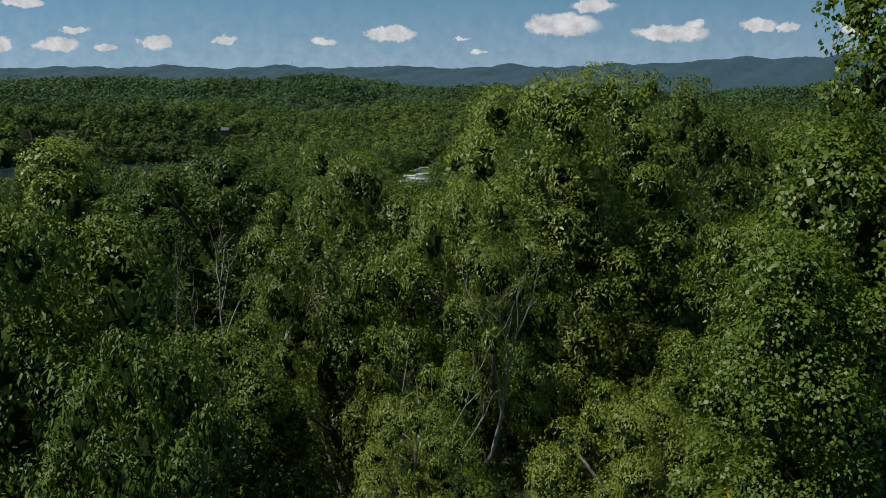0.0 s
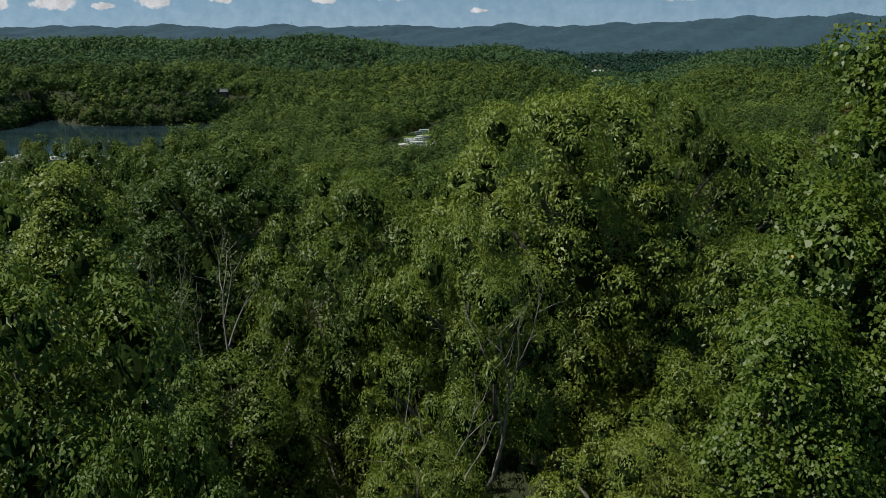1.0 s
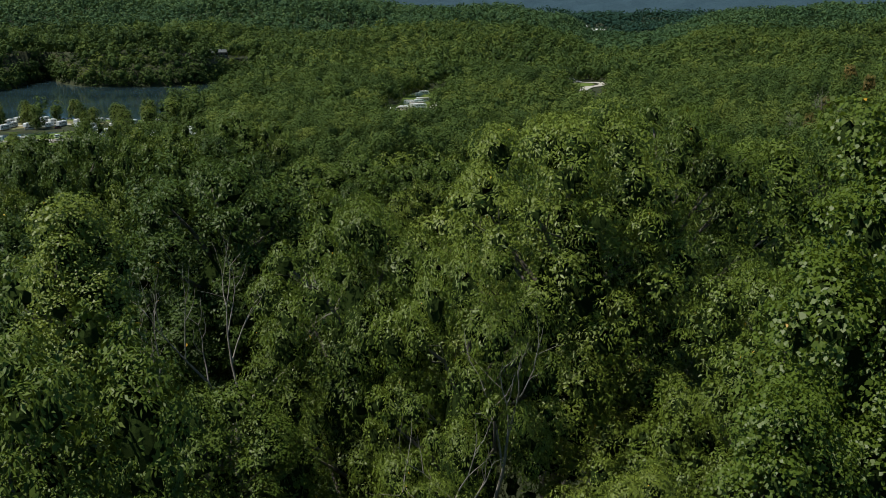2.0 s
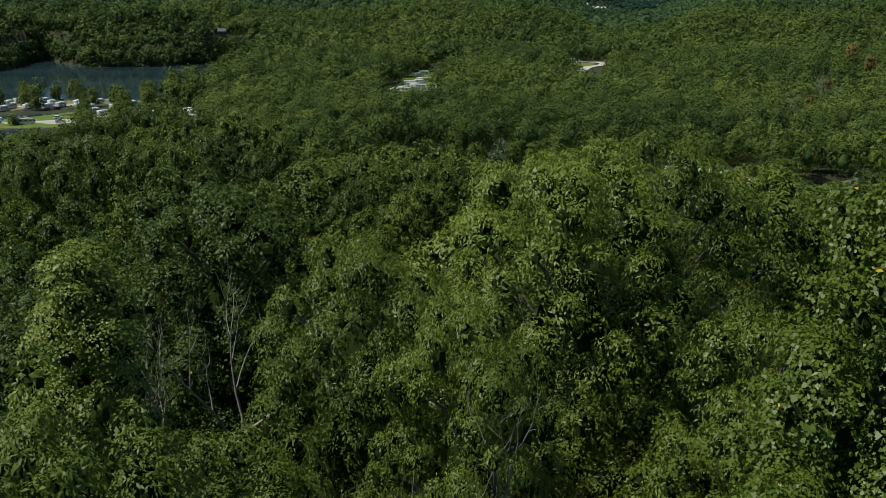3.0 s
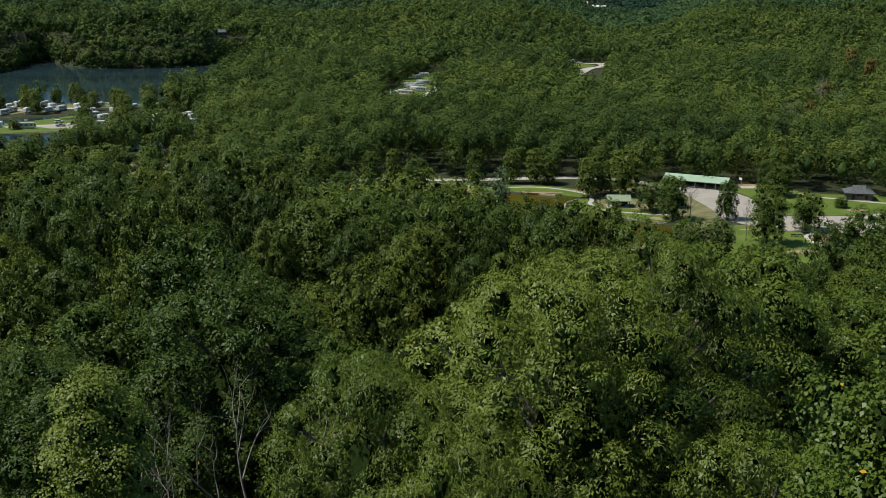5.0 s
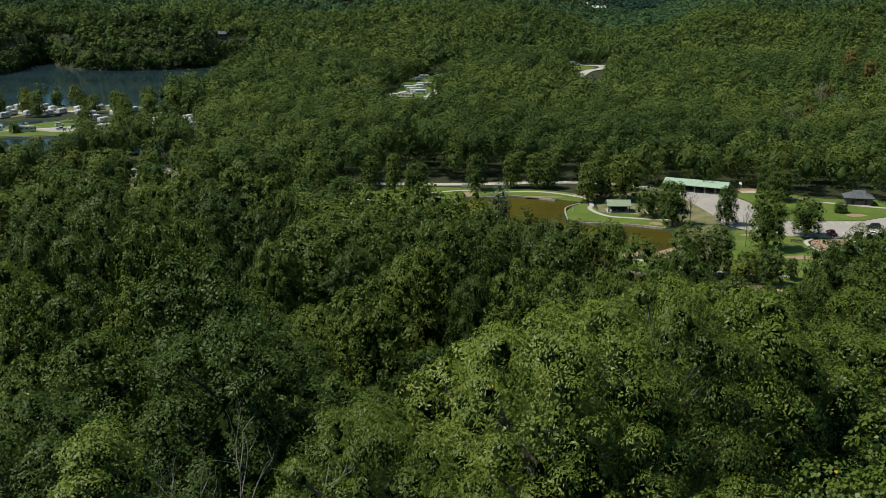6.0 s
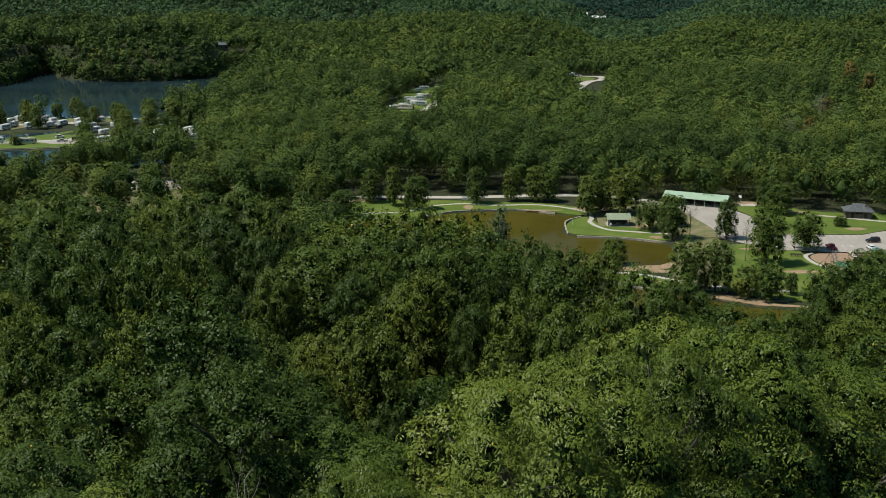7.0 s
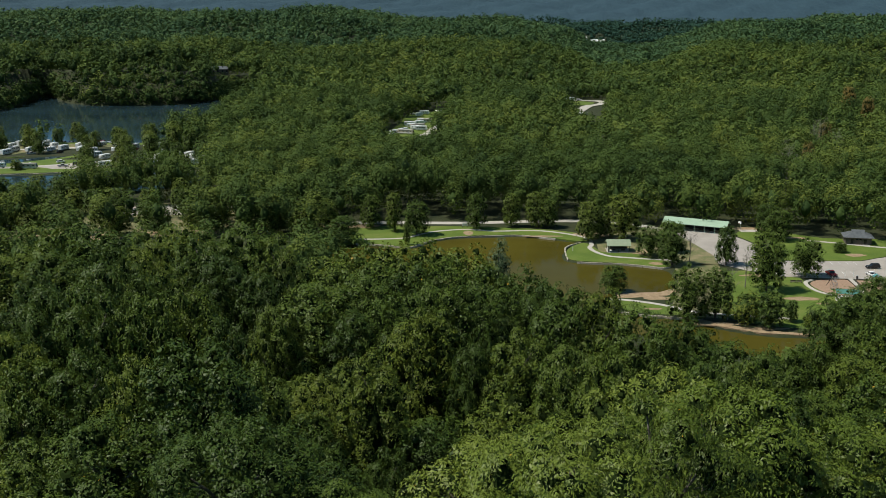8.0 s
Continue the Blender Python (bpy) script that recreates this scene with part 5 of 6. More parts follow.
def motorhome(m, paint, stripe, label, length=9.0, group="campers"):
    h = length / 2
    root = thing("motorhome", m, label, "motorhome", group)
    body = [(-h, 0.5), (h - 0.3, 0.5), (h, 1.0), (h - 0.05, 1.5), (h - 0.45, 2.6), (h - 0.6, 3.2), (-h, 3.25)]
    part("body", side_prism(body, 1.2, bevel=0.09), paint, root)
    part("windscreen", side_prism([(h + 0.0, 1.55), (h - 0.40, 2.55), (h - 0.46, 2.55), (h - 0.08, 1.5)], 1.05), CAR_GLASS, root)
    for y in (-1.21, 1.21):
        part("stripe", cube(-h + 0.1, h - 0.5, y - 0.015, y + 0.015, 0.95, 1.3), stripe, root)
        for x in np.linspace(-h + 1.2, h - 1.8, 4):
            part("window", cube(x - 0.5, x + 0.5, y - 0.02, y + 0.02, 1.75, 2.45), CAR_GLASS, root)
    part("awning", rod(bmesh.new(), (-h + 1.5, -1.28, 3.0), (h - 2.5, -1.28, 3.0), 0.09, 8), GREY_PAINT, root)
    for x in (-h * 0.45, h * 0.3):
        part("roof_unit", cube(x - 0.45, x + 0.45, -0.4, 0.4, 3.2, 3.5, bevel=0.06), WHITE_PAINT, root)
    part("door", cube(h * 0.3, h * 0.3 + 0.7, -1.235, -1.2, 0.6, 2.5), GREY_PAINT, root)
    wheels(root, [(h - 1.5, -1.05), (h - 1.5, 1.05), (-h + 2.4, -1.05), (-h + 2.4, 1.05)], 0.45, 0.3)
    return root


def caravan(m, paint, stripe, label, length=7.0, group="campers"):
    h = length / 2
    root = thing("camper_trailer", m, label, "camper", group)
    body = [(-h, 0.65), (h - 1.2, 0.6), (h - 0.1, 1.15), (h, 1.8), (h - 0.5, 2.75), (h - 1.0, 3.0), (-h + 0.2, 3.0), (-h, 2.6)]
    part("body", side_prism(body, 1.15, bevel=0.08), paint, root)
    for y in (-1.16, 1.16):
        part("stripe", cube(-h + 0.2, h - 0.8, y - 0.015, y + 0.015, 0.95, 1.2), stripe, root)
        for x in (-h * 0.55, 0.2, h * 0.5):
            part("window", cube(x - 0.45, x + 0.45, y - 0.02, y + 0.02, 1.65, 2.25), CAR_GLASS, root)
    part("roof_unit", cube(-0.5, 0.5, -0.4, 0.4, 2.95, 3.25, bevel=0.05), WHITE_PAINT, root)
    part("hitch", side_prism([(h - 1.2, 0.55), (h + 1.1, 0.5), (h + 1.1, 0.62), (h - 1.2, 0.7)], 0.12), BLACK_PAINT, root)
    part("jack", rod(bmesh.new(), (h + 0.9, 0, 0.0), (h + 0.9, 0, 0.6), 0.05), STEEL, root)
    wheels(root, [(-0.5, -1.0), (-0.5, 1.0), (0.35, -1.0), (0.35, 1.0)], 0.36)
    return root


car(pose(132.6, 345.6, 0.05, 0, 0, -83), RED_PAINT, "red pickup truck parked nose out at the playground", "pickup")
car(pose(150.6, 355.0, 0.05, 0, 0, 184), BLACK_PAINT, "dark SUV on the car park drive", "suv")
car(pose(146.2, 345.6, 0.05, 0, 0, 95), WHITE_PAINT, "white car parked at the playground", "sedan")
car(pose(115.0, 347.6, 0.05, 0, 0, 95), WHITE_PAINT, "white car parked under a tree", "sedan")
bm = bmesh.new()
for k in range(12):
    x = 108 + 3.0 * k
    box(bm, x - 0.05, x + 0.05, 345.5 + 0.15 * abs(k - 5), 350 + 0.1 * abs(k - 5), 0.052, 0.056)
for k in range(16):
    x = 122 + 2.8 * k
    if x < 150:
        box(bm, x - 0.05, x + 0.05, 360.8, 364.6, 0.052, 0.056)
part("trim_5", bm, WHITE_PAINT, None, "faded white bay lines on the asphalt")
bpy.data.objects["trim_5"]["kind"] = "structure"
bpy.data.objects["trim_5"]["category"] = "markings"

# ---------------------------------------------------------------- campground on the lake
slab("camp_lawn_1", smooth([(-330, 552), (-245, 553), (-190, 562), (-142, 569), (-138, 600), (-150, 640), (-178, 672), (-215, 662), (-222, 628), (-222, 616), (-238, 596), (-262, 584), (-330, 586)]), 0.02, 1.0, LAWN, "grass of the lakeside campground", "lawn")
slab("camp_lawn_2", smooth([(-340, 612), (-262, 609), (-234, 623), (-218, 632), (-205, 668), (-262, 674), (-340, 670)]), 0.02, 1.0, LAWN, "grass spit at the lake", "lawn")
slab("road_2", strip([(-330, 574), (-262, 572), (-232, 576), (-200, 590), (-178, 596), (-150, 592), (-138, 588)], 6.0), 0.05, 0.4, CONCRETE, "pale campground lane", "road")
slab("road_3", strip([(-330, 640), (-265, 642), (-228, 650), (-205, 640), (-190, 615), (-180, 597)], 6.0), 0.054, 0.4, CONCRETE, "pale campground loop along the lake", "road")
slab("road_4", [(-228, 577), (-198, 588), (-186, 580), (-190, 571), (-215, 569)], 0.058, 0.4, ASPHALT, "asphalt turning place in the campground", "road")
slab("road_5", strip([(-190, 616), (-172, 640), (-178, 668)], 7.0), 0.062, 0.4, CONCRETE, "pale ramp down to the lake", "road")
stone_edge("trim_6", [(-262, 552.6), (-236, 550.6), (-190, 560.4), (-150, 566.4), (-130, 562.5)], random.Random(9), "pale sea wall along the inlet")

slab("camp_pad_1", smooth([(-335, 622), (-268, 620), (-240, 630), (-222, 640), (-206, 662), (-255, 668), (-335, 662)]), 0.04, 0.4, PARK_EARTH, "worn gravel and grass of the camping pitches", "gravel")
slab("camp_pad_2", smooth([(-214, 572), (-186, 574), (-146, 576), (-142, 600), (-152, 632), (-176, 660), (-196, 640), (-200, 600)]), 0.036, 0.4, PARK_EARTH, "worn gravel and grass of the camping pitches", "gravel")
RG = random.Random(17)
first = {}


def camper(kind, x, y, turn, z=0.02):
    """Campers alike share their meshes."""
    if kind not in first:
        make = {"coach": lambda m: motorhome(m, TAN_PAINT, WHITE_PAINT, "long tan and white motorhome parked on the campground", 11.0),
                "van": lambda m: motorhome(m, WHITE_PAINT, GREY_PAINT, "white motorhome with grey stripes at the campground", 8.0),
                "trailer": lambda m: caravan(m, WHITE_PAINT, BLUE_PAINT, "white camper trailer with a blue stripe", 7.5),
                "small": lambda m: caravan(m, WHITE_PAINT, TAN_PAINT, "small white camper trailer with a tan stripe", 5.6),
                "truck": lambda m: car(m, GREY_PAINT, "grey pickup truck beside the campers", "pickup", "camp vehicles"),
                "auto": lambda m: car(m, WHITE_PAINT, "white car beside the campers", "suv", "camp vehicles"),
                "dark": lambda m: car(m, BLACK_PAINT, "dark car beside the campers", "suv", "camp vehicles"),
                "red": lambda m: car(m, RED_PAINT, "red car beside the campers", "sedan", "camp vehicles")}[kind]
        first[kind] = make(pose(x, y, z, 0, 0, turn))
    else:
        copy_thing(first[kind], pose(x, y, z, 0, 0, turn))


for kind, x, y, turn in [("coach", -229, 569, 4), ("van", -188, 577, 24), ("trailer", -240, 634, 60), ("van", -212, 628, 78), ("trailer", -200, 634, 75), ("van", -192, 646, 70), ("trailer", -222, 636, 80),
                         ("small", -184, 612, 40), ("auto", -200, 588, 20), ("truck", -212, 576, 30), ("trailer", -176, 584, 18), ("small", -166, 587, 15), ("van", -160, 580, 12), ("trailer", -152, 590, 8), ("auto", -148, 577, 0),
                         ("small", -147, 606, 80), ("trailer", -157, 611, 75), ("van", -262, 622, 65), ("trailer", -274, 628, 60), ("van", -284, 634, 70), ("small", -252, 632, 70), ("truck", -247, 622, 30), ("trailer", -292, 622, 50), ("van", -300, 640, 60),
                         ("dark", -232, 628, 70), ("auto", -206, 655, 10), ("red", -197, 660, 30), ("auto", -187, 655, 60), ("truck", -178, 630, 90), ("trailer", -168, 626, 60), ("auto", -160, 596, 20), ("red", -190, 640, 80), ("small", -140, 598, 10), ("auto", -256, 646, 0),
                         ("trailer", -270, 650, 80), ("van", -178, 648, 70), ("van", -234, 640, 70), ("trailer", -228, 652, 75), ("small", -244, 652, 70), ("van", -252, 660, 80), ("trailer", -216, 656, 65), ("van", -262, 634, 70), ("trailer", -286, 656, 70), ("small", -296, 632, 60),
                         ("van", -205, 612, 60), ("trailer", -197, 604, 55), ("van", -176, 604, 60), ("trailer", -166, 606, 70), ("van", -150, 612, 70), ("van", -142, 584, 5), ("trailer", -172, 574, 10), ("dark", -206, 582, 15), ("auto", -180, 590, 30), ("van", -246, 572, 3), ("trailer", -258, 566, 0), ("auto", -218, 590, 40), ("van", -268, 660, 75), ("trailer", -150, 630, 60)]:
    camper(kind, x, y, turn + RG.uniform(-6, 6), 0.06)


def boat(m, paint, label):
    root = thing("boat", m, label, "boat", "moored boats")
    bm = bmesh.new()
    deck = [(-2.6, -0.95), (1.2, -1.0), (2.4, -0.5), (3.0, 0), (2.4, 0.5), (1.2, 1.0), (-2.6, 0.95)]
    up = [bm.verts.new((x, y, 0.65)) for x, y in deck]
    lo = [bm.verts.new((x * 0.9 - 0.1, y * 0.6, -0.25)) for x, y in deck]
    bm.faces.new(up)
    bm.faces.new(lo[::-1])
    for i in range(len(up)):
        j = (i + 1) % len(up)
        bm.faces.new((up[i], up[j], lo[j], lo[i]))
    part("hull", bm, paint, root)
    part("windscreen", cube(0.5, 0.6, -0.7, 0.7, 0.65, 1.1), CAR_GLASS, root)
    part("seat", cube(-1.8, -0.9, -0.7, 0.7, 0.65, 0.9), GREY_PAINT, root)
    part("motor", cube(-2.95, -2.6, -0.2, 0.2, 0.1, 1.1), BLACK_PAINT, root)


def dock(m, length):
    root = thing("dock", m, "grey floating dock with moored boats", "dock", "docks")
    for k in range(int(length / 0.6)):
        part("plank", cube(k * 0.6, k * 0.6 + 0.55, -0.9, 0.9, 0.25, 0.33), GREY_PAINT, root)
    for k in range(3):
        part("pile", rod(bmesh.new(), (k * length / 2.2, 1.0, -2), (k * length / 2.2, 1.0, 1.2), 0.12), DARK_WOOD, root)


dock(pose(-247, 672, WATER_LEVEL, 0, 0, 60), 16)
dock(pose(-222, 671, WATER_LEVEL, 0, 0, 75), 14)
for x, y, turn, p, w in [(-249, 680, 150, BLACK_PAINT, "dark runabout moored at the dock"), (-243, 678, 150, BLUE_PAINT, "blue boat moored at the dock"), (-240, 686, 150, WHITE_PAINT, "white boat moored at the dock"), (-223, 678, 165, RED_PAINT, "red boat moored at the dock"),
                         (-215, 676, 165, WHITE_PAINT, "white boat moored at the dock"), (-225, 684, 165, RED_PAINT, "red boat moored at the dock"), (-212, 683, 165, WHITE_PAINT, "white boat moored at the dock")]:
    boat(pose(x, y, WATER_LEVEL + 0.05, 0, 0, turn), p, w)

# car park half hidden on the near side of the campground
slab("car_park_2", [(-150, 444), (-100, 448), (-84, 468), (-96, 476), (-150, 462)], 0.05, 0.3, ASPHALT, "pale asphalt car park among the trees", "car park")
for x, y, k in [(-138, 452, "auto"), (-128, 454, "dark"), (-118, 455, "auto"), (-108, 458, "truck"), (-100, 462, "auto"), (-94, 468, "auto"), (-132, 458, "van")]:
    camper(k, x, y, 80 + RG.uniform(-8, 8), 0.06)

# campground in the clearing in the middle of the woods
z0 = float(land(np.array([-16.0]), np.array([770.0]))[0])


def on_land(x, y):
    return float(land(np.array([float(x)]), np.array([float(y)]))[0])


def draped(name, outline, lift, mat, label, category):
    """A sheet of ground cover that follows the land."""
    me_ = flat_mesh(name, outline, 0.0)
    bm = bmesh.new()
    bm.from_mesh(me_)
    for _ in range(2):
        bmesh.ops.subdivide_edges(bm, edges=[e for e in bm.edges if e.calc_length() > 6], cuts=1)
        bmesh.ops.triangulate(bm, faces=bm.faces[:])
    for v in bm.verts:
        v.co.z = on_land(v.co.x, v.co.y) + lift
    bm.to_mesh(me_)
    bm.free()
    me_.materials.append(mat)
    return tagged(new(name, me_), label, category, kind="structure")


draped("camp_lawn_3", smooth([(-40, 692), (-8, 700), (2, 780), (10, 852), (-2, 862), (-28, 842), (-32, 760)]), 0.5, LAWN, "grass clearing with campers", "lawn")
draped("road_6", strip([(-14, 688), (-9, 708), (-3, 750), (3, 790), (2, 830), (4, 856)], 5.5), 0.62, CONCRETE, "pale lane through the clearing", "road")
for k, (x, y) in enumerate([(-24, 716), (-28, 722), (-27, 730), (-32, 736), (-25, 742), (-33, 748), (-26, 756), (-22, 768), (-26, 776), (-20, 790), (-36, 708), (-42, 702), (-34, 700), (-28, 826), (-33, 836), (-24, 840), (-12, 846), (-2, 772), (0, 842), (2, 800), (-10, 716)]):
    x += 9
    camper(["van", "trailer", "coach", "small", "auto"][k % 5], x, y, 12 + RG.uniform(-35, 35), on_land(x, y) + 0.52)
draped("road_7", strip([(108, 838), (113, 856), (122, 880), (134, 892), (138, 910), (130, 928), (112, 934)], 8.0), 0.6, CONCRETE, "pale lane curving through the woods", "road")
draped("camp_lawn_4", smooth([(112, 884), (126, 892), (130, 912), (116, 924), (106, 910)]), 0.5, LAWN, "grass verge in the clearing", "lawn")
for x, y, k in [(112, 926, "van"), (120, 930, "auto"), (107, 918, "trailer"), (108, 812, "trailer")]:
    camper(k, x, y, 20, on_land(x, y) + 0.52)


# ---------------------------------------------------------------- distant buildings
def far_house(m, wall_mat, roof_mat, length, depth, tall, label, name="house", category="house"):
    root = thing(name, m, label, category)
    part("wall", cube(-length / 2, length / 2, -depth / 2, depth / 2, -1.0, tall), wall_mat, root)
    gable_roof(length, depth, tall, tall + depth * 0.28, 0.5, roof_mat, root)
    for x in np.linspace(-length / 2 + 1.5, length / 2 - 1.5, max(2, int(length / 4))):
        w = part("window", cube(x - 0.6, x + 0.6, -depth / 2 - 0.05, -depth / 2 + 0.02, tall * 0.35, tall * 0.75), CAR_GLASS, root)
        part("sill", cube(x - 0.7, x + 0.7, -depth / 2 - 0.12, -depth / 2, tall * 0.33 - 0.08, tall * 0.34), WHITE_PAINT, w)
    part("door", cube(-0.5, 0.5, -depth / 2 - 0.06, -depth / 2 + 0.02, 0.0, 2.1), DARK_WOOD, root)


far_house(pose(-222, 1052, on_land(-222, 1052) + 0.4, 0, 0, 10), BROWN_WALL, SHINGLE, 16, 9, 5, "brown lakeside house with a dark gabled roof")
for x, y, ln in ((285, 2205, 24), (313, 2210, 16), (331, 2215, 10)):
    far_house(pose(x, y, on_land(x, y) + 1.0, 0, 0, 4), WHITE_PAINT, WHITE_PAINT, ln, 12, 5.5, "long white building among distant trees", "white_building", "building")


# ---------------------------------------------------------------- trees of the park and the campground
RP = np.random.default_rng(8)
park_trees = [  # x, y, height, spread, words
    (72, 296.5, 17.5, 5.6, "leafy tree on the pond bank"), (80.5, 296.5, 16.5, 4.8, "leafy tree with dead twigs on the pond bank"), (104.6, 327, 20.7, 5.9, "tall dark leafy tree on the lawn"),
    (100.4, 360, 14.4, 3.8, "slim tree at the car park"), (123.4, 344.4, 13.9, 5.2, "broad shade tree at the playground"), (81.3, 360, 16.4, 5.2, "yellowish green tree on the spit"),
    (75.6, 373, 11.7, 5.0, "bushy willow beside the pavilion"), (89, 294, 8.7, 3.7, "light green willow on the bank"), (94, 288.5, 11.1, 3.9, "dark pine-like tree on the bank"), (102, 294, 6.9, 2.0, "young tree on the lawn"),
    (107, 288.5, 5.1, 3.0, "dark rounded shrub at the water"), (55, 327, 9.5, 4.4, "small tree at the near shore"), (56.1, 397, 16.4, 4.7, "shade tree beside the pond"), (70.8, 401, 19.0, 7.0, "broad tree behind the pavilion"),
    (-10.7, 408, 14.5, 5.2, "round shade tree on the pond lawn"), (-20, 414, 16.3, 3.4, "slim shade tree on the pond lawn"), (-14.2, 390.6, 9.8, 1.4, "slender young tree at the water"), (-38.4, 394.5, 10.7, 6.2, "spreading light green willow by the pond"),
    (13.4, 418.4, 15.5, 4.2, "upright tree beside the lane"), (28, 422.5, 14.7, 3.6, "upright tree beside the lane"), (38, 423, 15, 4.5, "leafy tree beside the lane"), (43, 421, 13, 4.0, "leafy tree beside the lane"), (-30, 421, 14, 4.4, "leafy tree beside the lane"),
    (147.8, 379, 4.1, 2.4, "small round lawn tree"), (162, 352, 12, 5.0, "leafy tree beside the drive"), (150, 318, 12, 4.6, "leafy tree beside the playground"), (139, 306, 13, 5.0, "leafy tree beside the playground"), (128, 299, 13, 5.0, "leafy tree below the playground"),
    (84, 380, 12, 4.2, "leafy tree at the car park edge"), (62, 403, 13, 4.6, "leafy tree at the pond path"), (128, 404, 14, 4.5, "leafy tree at the edge of the woods"), (131, 399, 13, 5.0, "leafy tree at the edge of the woods"), (112, 357, 11, 2.6, "slim tree at the car park"),
    (-268, 630, 12, 4.0, "leafy tree among the campers"), (-284, 664, 13, 4.4, "leafy tree at the lake"), (-230, 664, 12, 4.0, "leafy tree at the lake"), (-214, 640, 12, 3.6, "leafy tree among the campers"), (-248, 668, 10, 3.2, "leafy tree at the lake"), (-205, 598, 11, 3.6, "leafy tree among the campers"), (-140, 610, 15, 5.0, "leafy tree among the campers"), (-176, 626, 14, 4.6, "leafy tree among the campers"),
    (-148, 408, 11, 4.6, "leafy tree over bare earth"), (-130, 408, 12, 5.0, "leafy tree over bare earth"), (-114, 412, 11, 4.4, "leafy tree over bare earth"), (-98, 432, 13, 5.0, "leafy tree before the half hidden car park"), (-78, 436, 14, 5.0, "leafy tree before the half hidden car park"), (-160, 446, 12, 4.4, "leafy tree before the half hidden car park"), (-70, 424, 13, 5.0, "leafy tree beside the lane"), (-48, 418, 13, 4.8, "leafy tree beside the lane"),
    # bank of the inlet
    (-236, 480, 11, 4.6, "light green willow on the inlet bank"), (-224, 472, 12, 4.8, "light green willow on the inlet bank"), (-214, 484, 10, 4.4, "leafy tree on the inlet bank"), (-203, 474, 12, 4.8, "leafy tree on the inlet bank"),
    (-190, 482, 12, 4.6, "leafy tree on the inlet bank"), (-178, 488, 13, 4.8, "leafy tree on the inlet bank"), (-166, 494, 14, 5.0, "dark leafy tree on the inlet bank"), (-154, 500, 14, 5.0, "dark leafy tree on the inlet bank"),
    (-228, 455, 12, 5.0, "leafy tree behind the inlet bank"), (-208, 452, 12, 5.0, "leafy tree behind the inlet bank"), (-188, 456, 13, 5.0, "leafy tree behind the inlet bank"), (-172, 466, 13, 5.0, "leafy tree behind the inlet bank"),
    # campground
    (-240, 683, 13, 4.4, "round dark tree at the lake"), (-262, 655, 15, 4.2, "dark tall tree on the spit"), (-254, 640, 14, 5.0, "leafy tree among the campers"), (-243, 625, 14, 4.6, "leafy tree among the campers"), (-276, 640, 13, 4.2, "leafy tree among the campers"), (-234, 566, 6, 3.0, "small dark tree on the camp lawn"),
    (-205, 656, 13, 4.6, "leafy tree among the campers"), (-194, 628, 15, 4.8, "leafy tree among the campers"), (-183, 600, 15, 5.0, "leafy tree among the campers"), (-172, 612, 14, 4.8, "leafy tree among the campers"), (-160, 600, 14, 4.6, "leafy tree among the campers"),
    (-150, 584, 13, 4.2, "leafy tree among the campers"), (-186, 660, 15, 5.2, "leafy tree among the campers"), (-165, 640, 16, 5.5, "leafy tree among the campers"), (-152, 625, 16, 5.0, "leafy tree among the campers"), (-172, 568, 14, 4.6, "leafy tree on the camp shore"), (-196, 566, 13, 4.2, "leafy tree on the camp shore"),
    (-300, 650, 14, 5.0, "leafy tree on the spit"), (-286, 612, 10, 4.0, "leafy tree on the spit"), (-222, 646, 9, 3.0, "leafy tree among the campers"),
    (-176, 512, 17, 5.0, "tall leafy tree on the inlet shore"), (-160, 515, 20, 5.4, "tall leafy tree on the inlet shore"), (-149, 510, 20, 5.2, "tall leafy tree on the inlet shore"), (-138, 516, 19, 5.0, "tall leafy tree on the inlet shore"), (-128, 508, 18, 5.2, "tall leafy tree on the inlet shore"),
    (-205, 470, 12, 5.0, "leafy tree by the inlet"), (-190, 462, 12, 5.0, "leafy tree by the inlet"), (-178, 474, 13, 4.8, "leafy tree by the inlet"), (-166, 466, 13, 5.0, "leafy tree by the inlet"), (-156, 478, 14, 5.0, "leafy tree by the inlet"), (-176, 446, 12, 4.8, "leafy tree by the inlet"), (-190, 440, 12, 5.0, "leafy tree by the inlet"), (-168, 428, 12, 4.8, "leafy tree by the inlet"),
    (-166, 412, 12, 5.0, "leafy tree over bare earth"), (-178, 420, 12, 5.0, "leafy tree over bare earth"), (-92, 414, 13, 5.2, "leafy tree over bare earth"), (-80, 418, 14, 5.0, "leafy tree beside the lane"), (-68, 410, 13, 5.0, "leafy tree beside the lane"), (-56, 404, 12, 5.0, "leafy tree by the pond"), (-60, 420, 14, 5.0, "leafy tree beside the lane"),
    # round the half hidden car park
    (-150, 440, 13, 5.0, "leafy tree before the half hidden car park"), (-138, 436, 14, 5.0, "leafy tree before the half hidden car park"), (-126, 440, 13, 4.6, "leafy tree before the half hidden car park"), (-112, 440, 14, 4.8, "leafy tree before the half hidden car park"), (-100, 444, 13, 4.6, "leafy tree before the half hidden car park"),
    (-88, 452, 13, 4.8, "leafy tree before the half hidden car park"), (-156, 424, 12, 4.5, "leafy tree over bare earth"), (-140, 418, 13, 4.8, "leafy tree over bare earth"), (-122, 420, 12, 4.6, "leafy tree over bare earth"), (-118, 462, 14, 4.4, "leafy tree in the half hidden car park"), (-104, 424, 13, 4.8, "leafy tree over bare earth"), (-132, 466, 14, 4.6, "leafy tree in the half hidden car park"),
]
for x, y, h, rad, words in park_trees:
    plant(PARK[RP.integers(4)], x, y, h, rad, RP.uniform(0, 360), words, group="park trees", foot=max(on_land(x, y), -0.6))


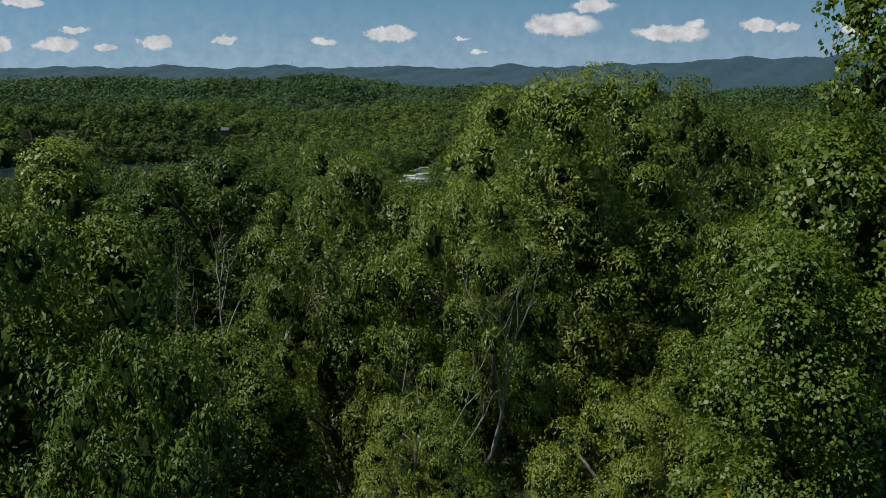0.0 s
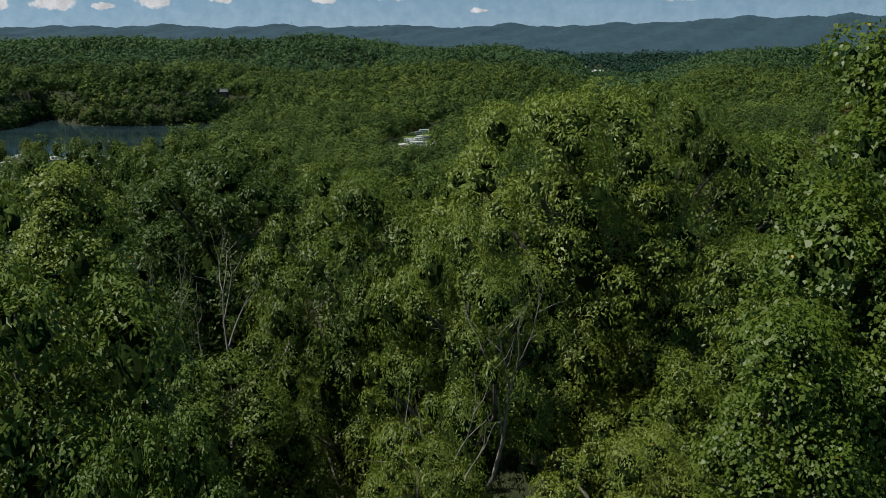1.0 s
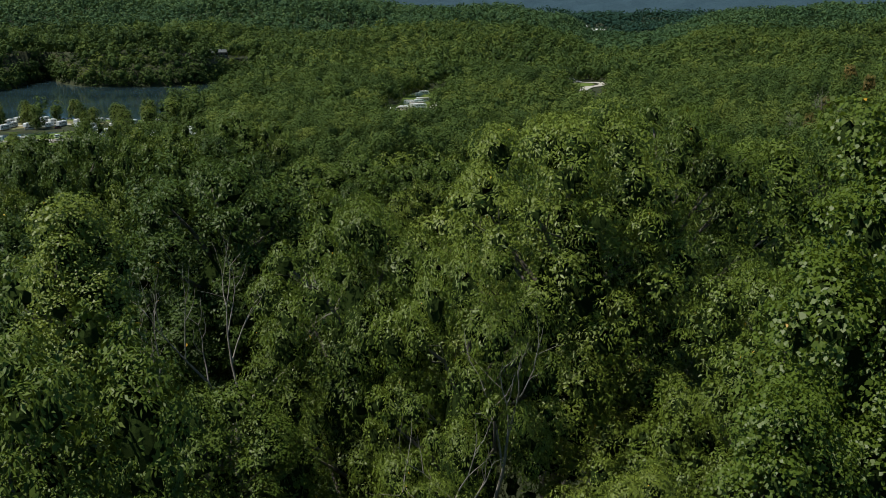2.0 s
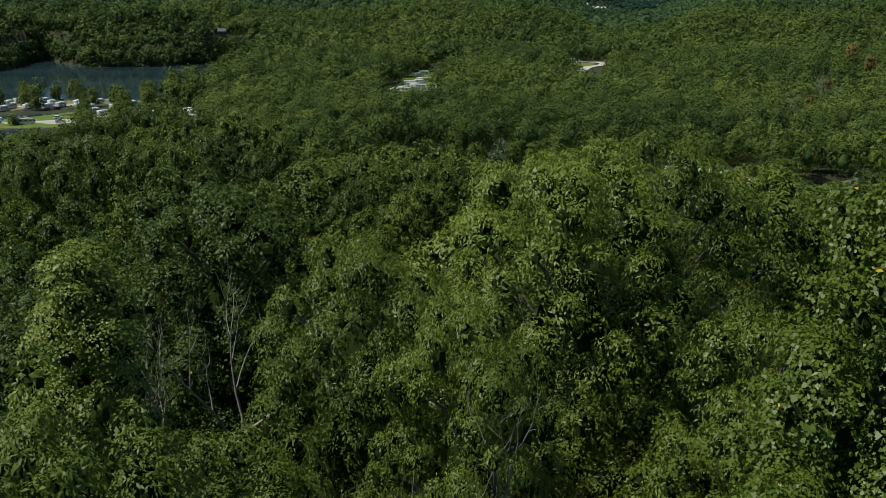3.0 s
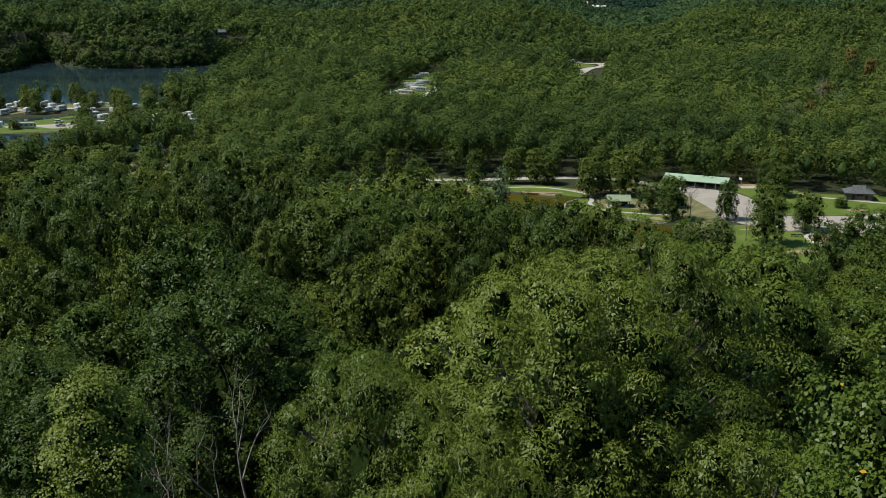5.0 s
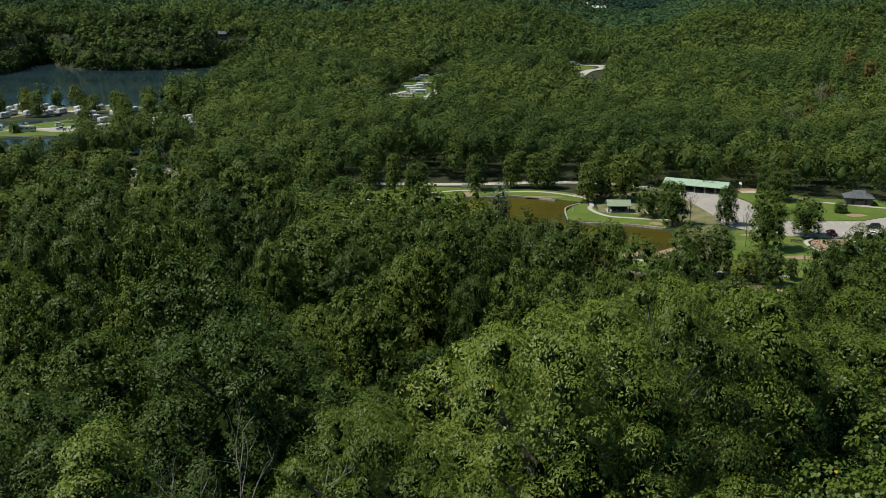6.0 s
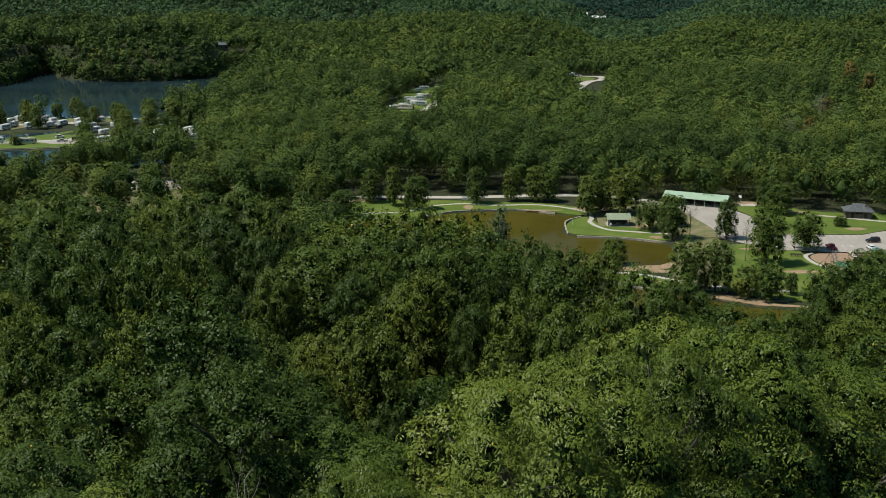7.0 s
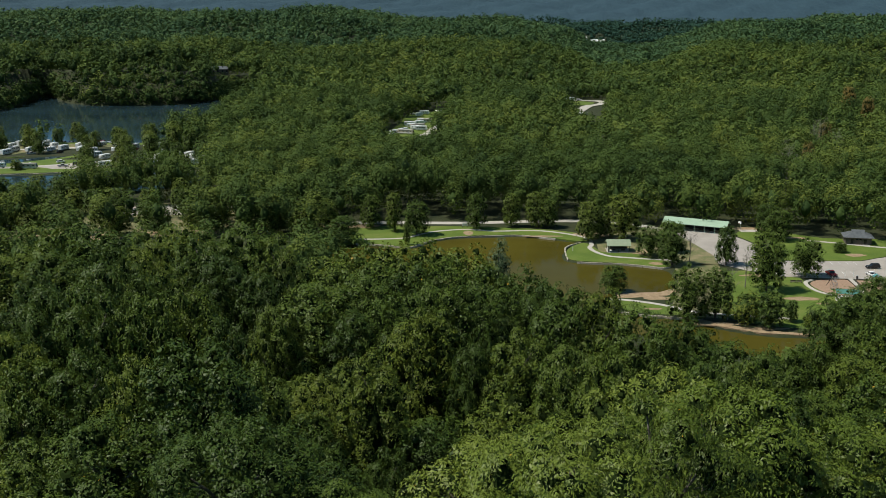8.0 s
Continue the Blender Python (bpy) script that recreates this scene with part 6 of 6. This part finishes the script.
def bare_tree(m, seed, tall, spread, label):
    """A leafless tree: trunk, limbs and twigs."""
    rng = np.random.default_rng(seed)
    c, r = lobes_of(rng, spread, tall * 0.3, tall, 16)
    root = thing("bare_tree", m, label, "tree", "bare trees")
    me_ = trunk_mesh("trunk", rng, c, r, tall * 0.25, tall, 0.16, 12, 4)
    me_.materials.append(PALE_BARK)
    part("trunk", me_, None, root)
    verts, faces = [], []
    for k in range(90):
        i = rng.integers(len(r))
        a = c[i] + unit(rng.normal(size=3)) * r[i] * 0.4
        b = a + unit(rng.normal(size=3) + np.array([0, 0, 0.4])) * r[i] * rng.uniform(0.6, 1.4)
        tube(verts, faces, [a, 0.5 * (a + b) + rng.normal(size=3) * 0.1, b], [0.035, 0.025, 0.01], 3)
    me_ = mesh_from("branchwork", verts, faces, 4)
    me_.materials.append(PALE_BARK)
    tagged(part("branchwork", me_, None, root), kind="stuff")


bare_tree(pose(87.5, 361, 0), 1, 13.0, 3.4, "bare grey tree at the car park")
bare_tree(pose(84, 296, 0), 2, 17.5, 3.0, "bare grey snag among the bank trees")
bare_tree(pose(99, 331, 0), 3, 14.0, 1.6, "thin bare grey tree on the lawn")
for k, (x, y, tall, spread) in enumerate([(209.6, 579.6, 30, 5.0), (204, 574, 28, 4.0), (169.3, 509, 28, 4.2), (209, 553, 27, 3.8)]):
    bare_tree(pose(x, y, on_land(x, y), 0, 0, 50 * k), 4 + k, tall, spread, "bare grey dead tree among the valley woods")
LEAF_RUST = leaf_material("rust_leaf", (0.13, 0.105, 0.028), (0.19, 0.135, 0.036), (0.25, 0.17, 0.048), glow=0.2)
RUST = tree_kind(99, 16.0, 4.6, 2.0, 46, 5000, 0.42, 0.28, 0.3, 12, LEAF_RUST, limbs=4, spread=0.34, full=True, puff=(0.28, 0.42), calm=0.7, up=0.3)
for x, y, tall, rad in ((292, 757, 25, 5.0), (285, 704, 24, 4.2), (216, 590, 23, 4.0), (180, 512, 23, 3.2)):
    plant(RUST, x, y, tall, rad, 70 * rad, "tree with brown autumn leaves among the valley woods", group="brown trees")


def snag(m, seed, tall, label, bend=1.0):
    """A dead standing trunk that forks into crooked tapering limbs and twigs."""
    rng = np.random.default_rng(seed)
    root = thing("dead_snag", m, label, "tree", "bare trees")

    def limb(out, a, way, length, r, depth):
        path, p, w = [a], a, way
        for _ in range(4):
            w = unit(w + 0.22 * rng.normal(size=3) + np.array([0, 0, 0.10]))
            p = p + w * length / 4
            path.append(p)
        out.append((path, [r, 0.86 * r, 0.68 * r, 0.5 * r, 0.28 * r]))
        if depth:
            for k in (2, 3, 4):
                for _ in range(2 if k == 4 else 1):
                    side = unit(w + 0.75 * unit(rng.normal(size=3)) + np.array([0, 0, 0.15]))
                    limb(out, path[k], side, length * rng.uniform(0.42, 0.68), r * (0.72, 0.62, 0.55, 0.45, 0.32)[k], depth - 1)

    def piece(name, runs, parent, sides):
        verts, faces = [], []
        for path, widths in runs:
            tube(verts, faces, path, widths, sides)
        me_ = mesh_from(name, verts, faces, 4)
        me_.materials.append(PALE_BARK)
        return part(name, me_, None, parent)

    low, fork = np.array([0.0, 0.0, -0.5]), np.array([0.35 * bend, 0.1, 0.62 * tall])
    piece("trunk", [([low, 0.5 * (low + fork) + np.array([-0.15, 0.05, 0]), fork], [0.15, 0.13, 0.11])], root, 7)
    for k in range(3):
        w = 2.1 * k + rng.uniform(-0.4, 0.4)
        runs = []
        limb(runs, fork - np.array([0, 0, 0.05 + 0.5 * k]), unit(np.array([0.45 * math.cos(w) + 0.2 * bend, 0.35 * math.sin(w), 1.0])), 0.30 * tall * rng.uniform(0.75, 1.05), 0.075, 2)
        main = piece("limb", runs[:1], root, 6)
        tagged(piece("branchwork", runs[1:], main, 4), kind="stuff")


snag(pose(-8.7, 39.4, 55.0), 4, 17.4, "dead pale snag in a gap between the crowns")
snag(pose(-10.6, 37.6, 55.0), 6, 16.2, "dead pale snag in a gap between the crowns", -0.8)
snag(pose(0.4, 28.2, 56.0), 7, 16.6, "pale dead limb inside the hickory crown")
for x, y, k in ((168, 512, 6), (156, 470, 7), (175, 505, 8), (86, 560, 9)):
    bare_tree(pose(x, y, on_land(x, y)), k, 21.0, 4.5, "bare grey dead tree standing in the woods")


def ridge_mast(m):
    root = thing("radio_mast", m, "thin radio mast on the distant ridge", "mast")
    part("shaft", rod(bmesh.new(), (0, 0, -5), (0, 0, 26), 0.9, 5, 0.4), STEEL, root)
    part("aerial", rod(bmesh.new(), (0, 0, 26), (0, 0, 33), 0.3, 5, 0.15), STEEL, root)


ridge_mast(pose(-642, 4520, on_land(-642, 4520)))
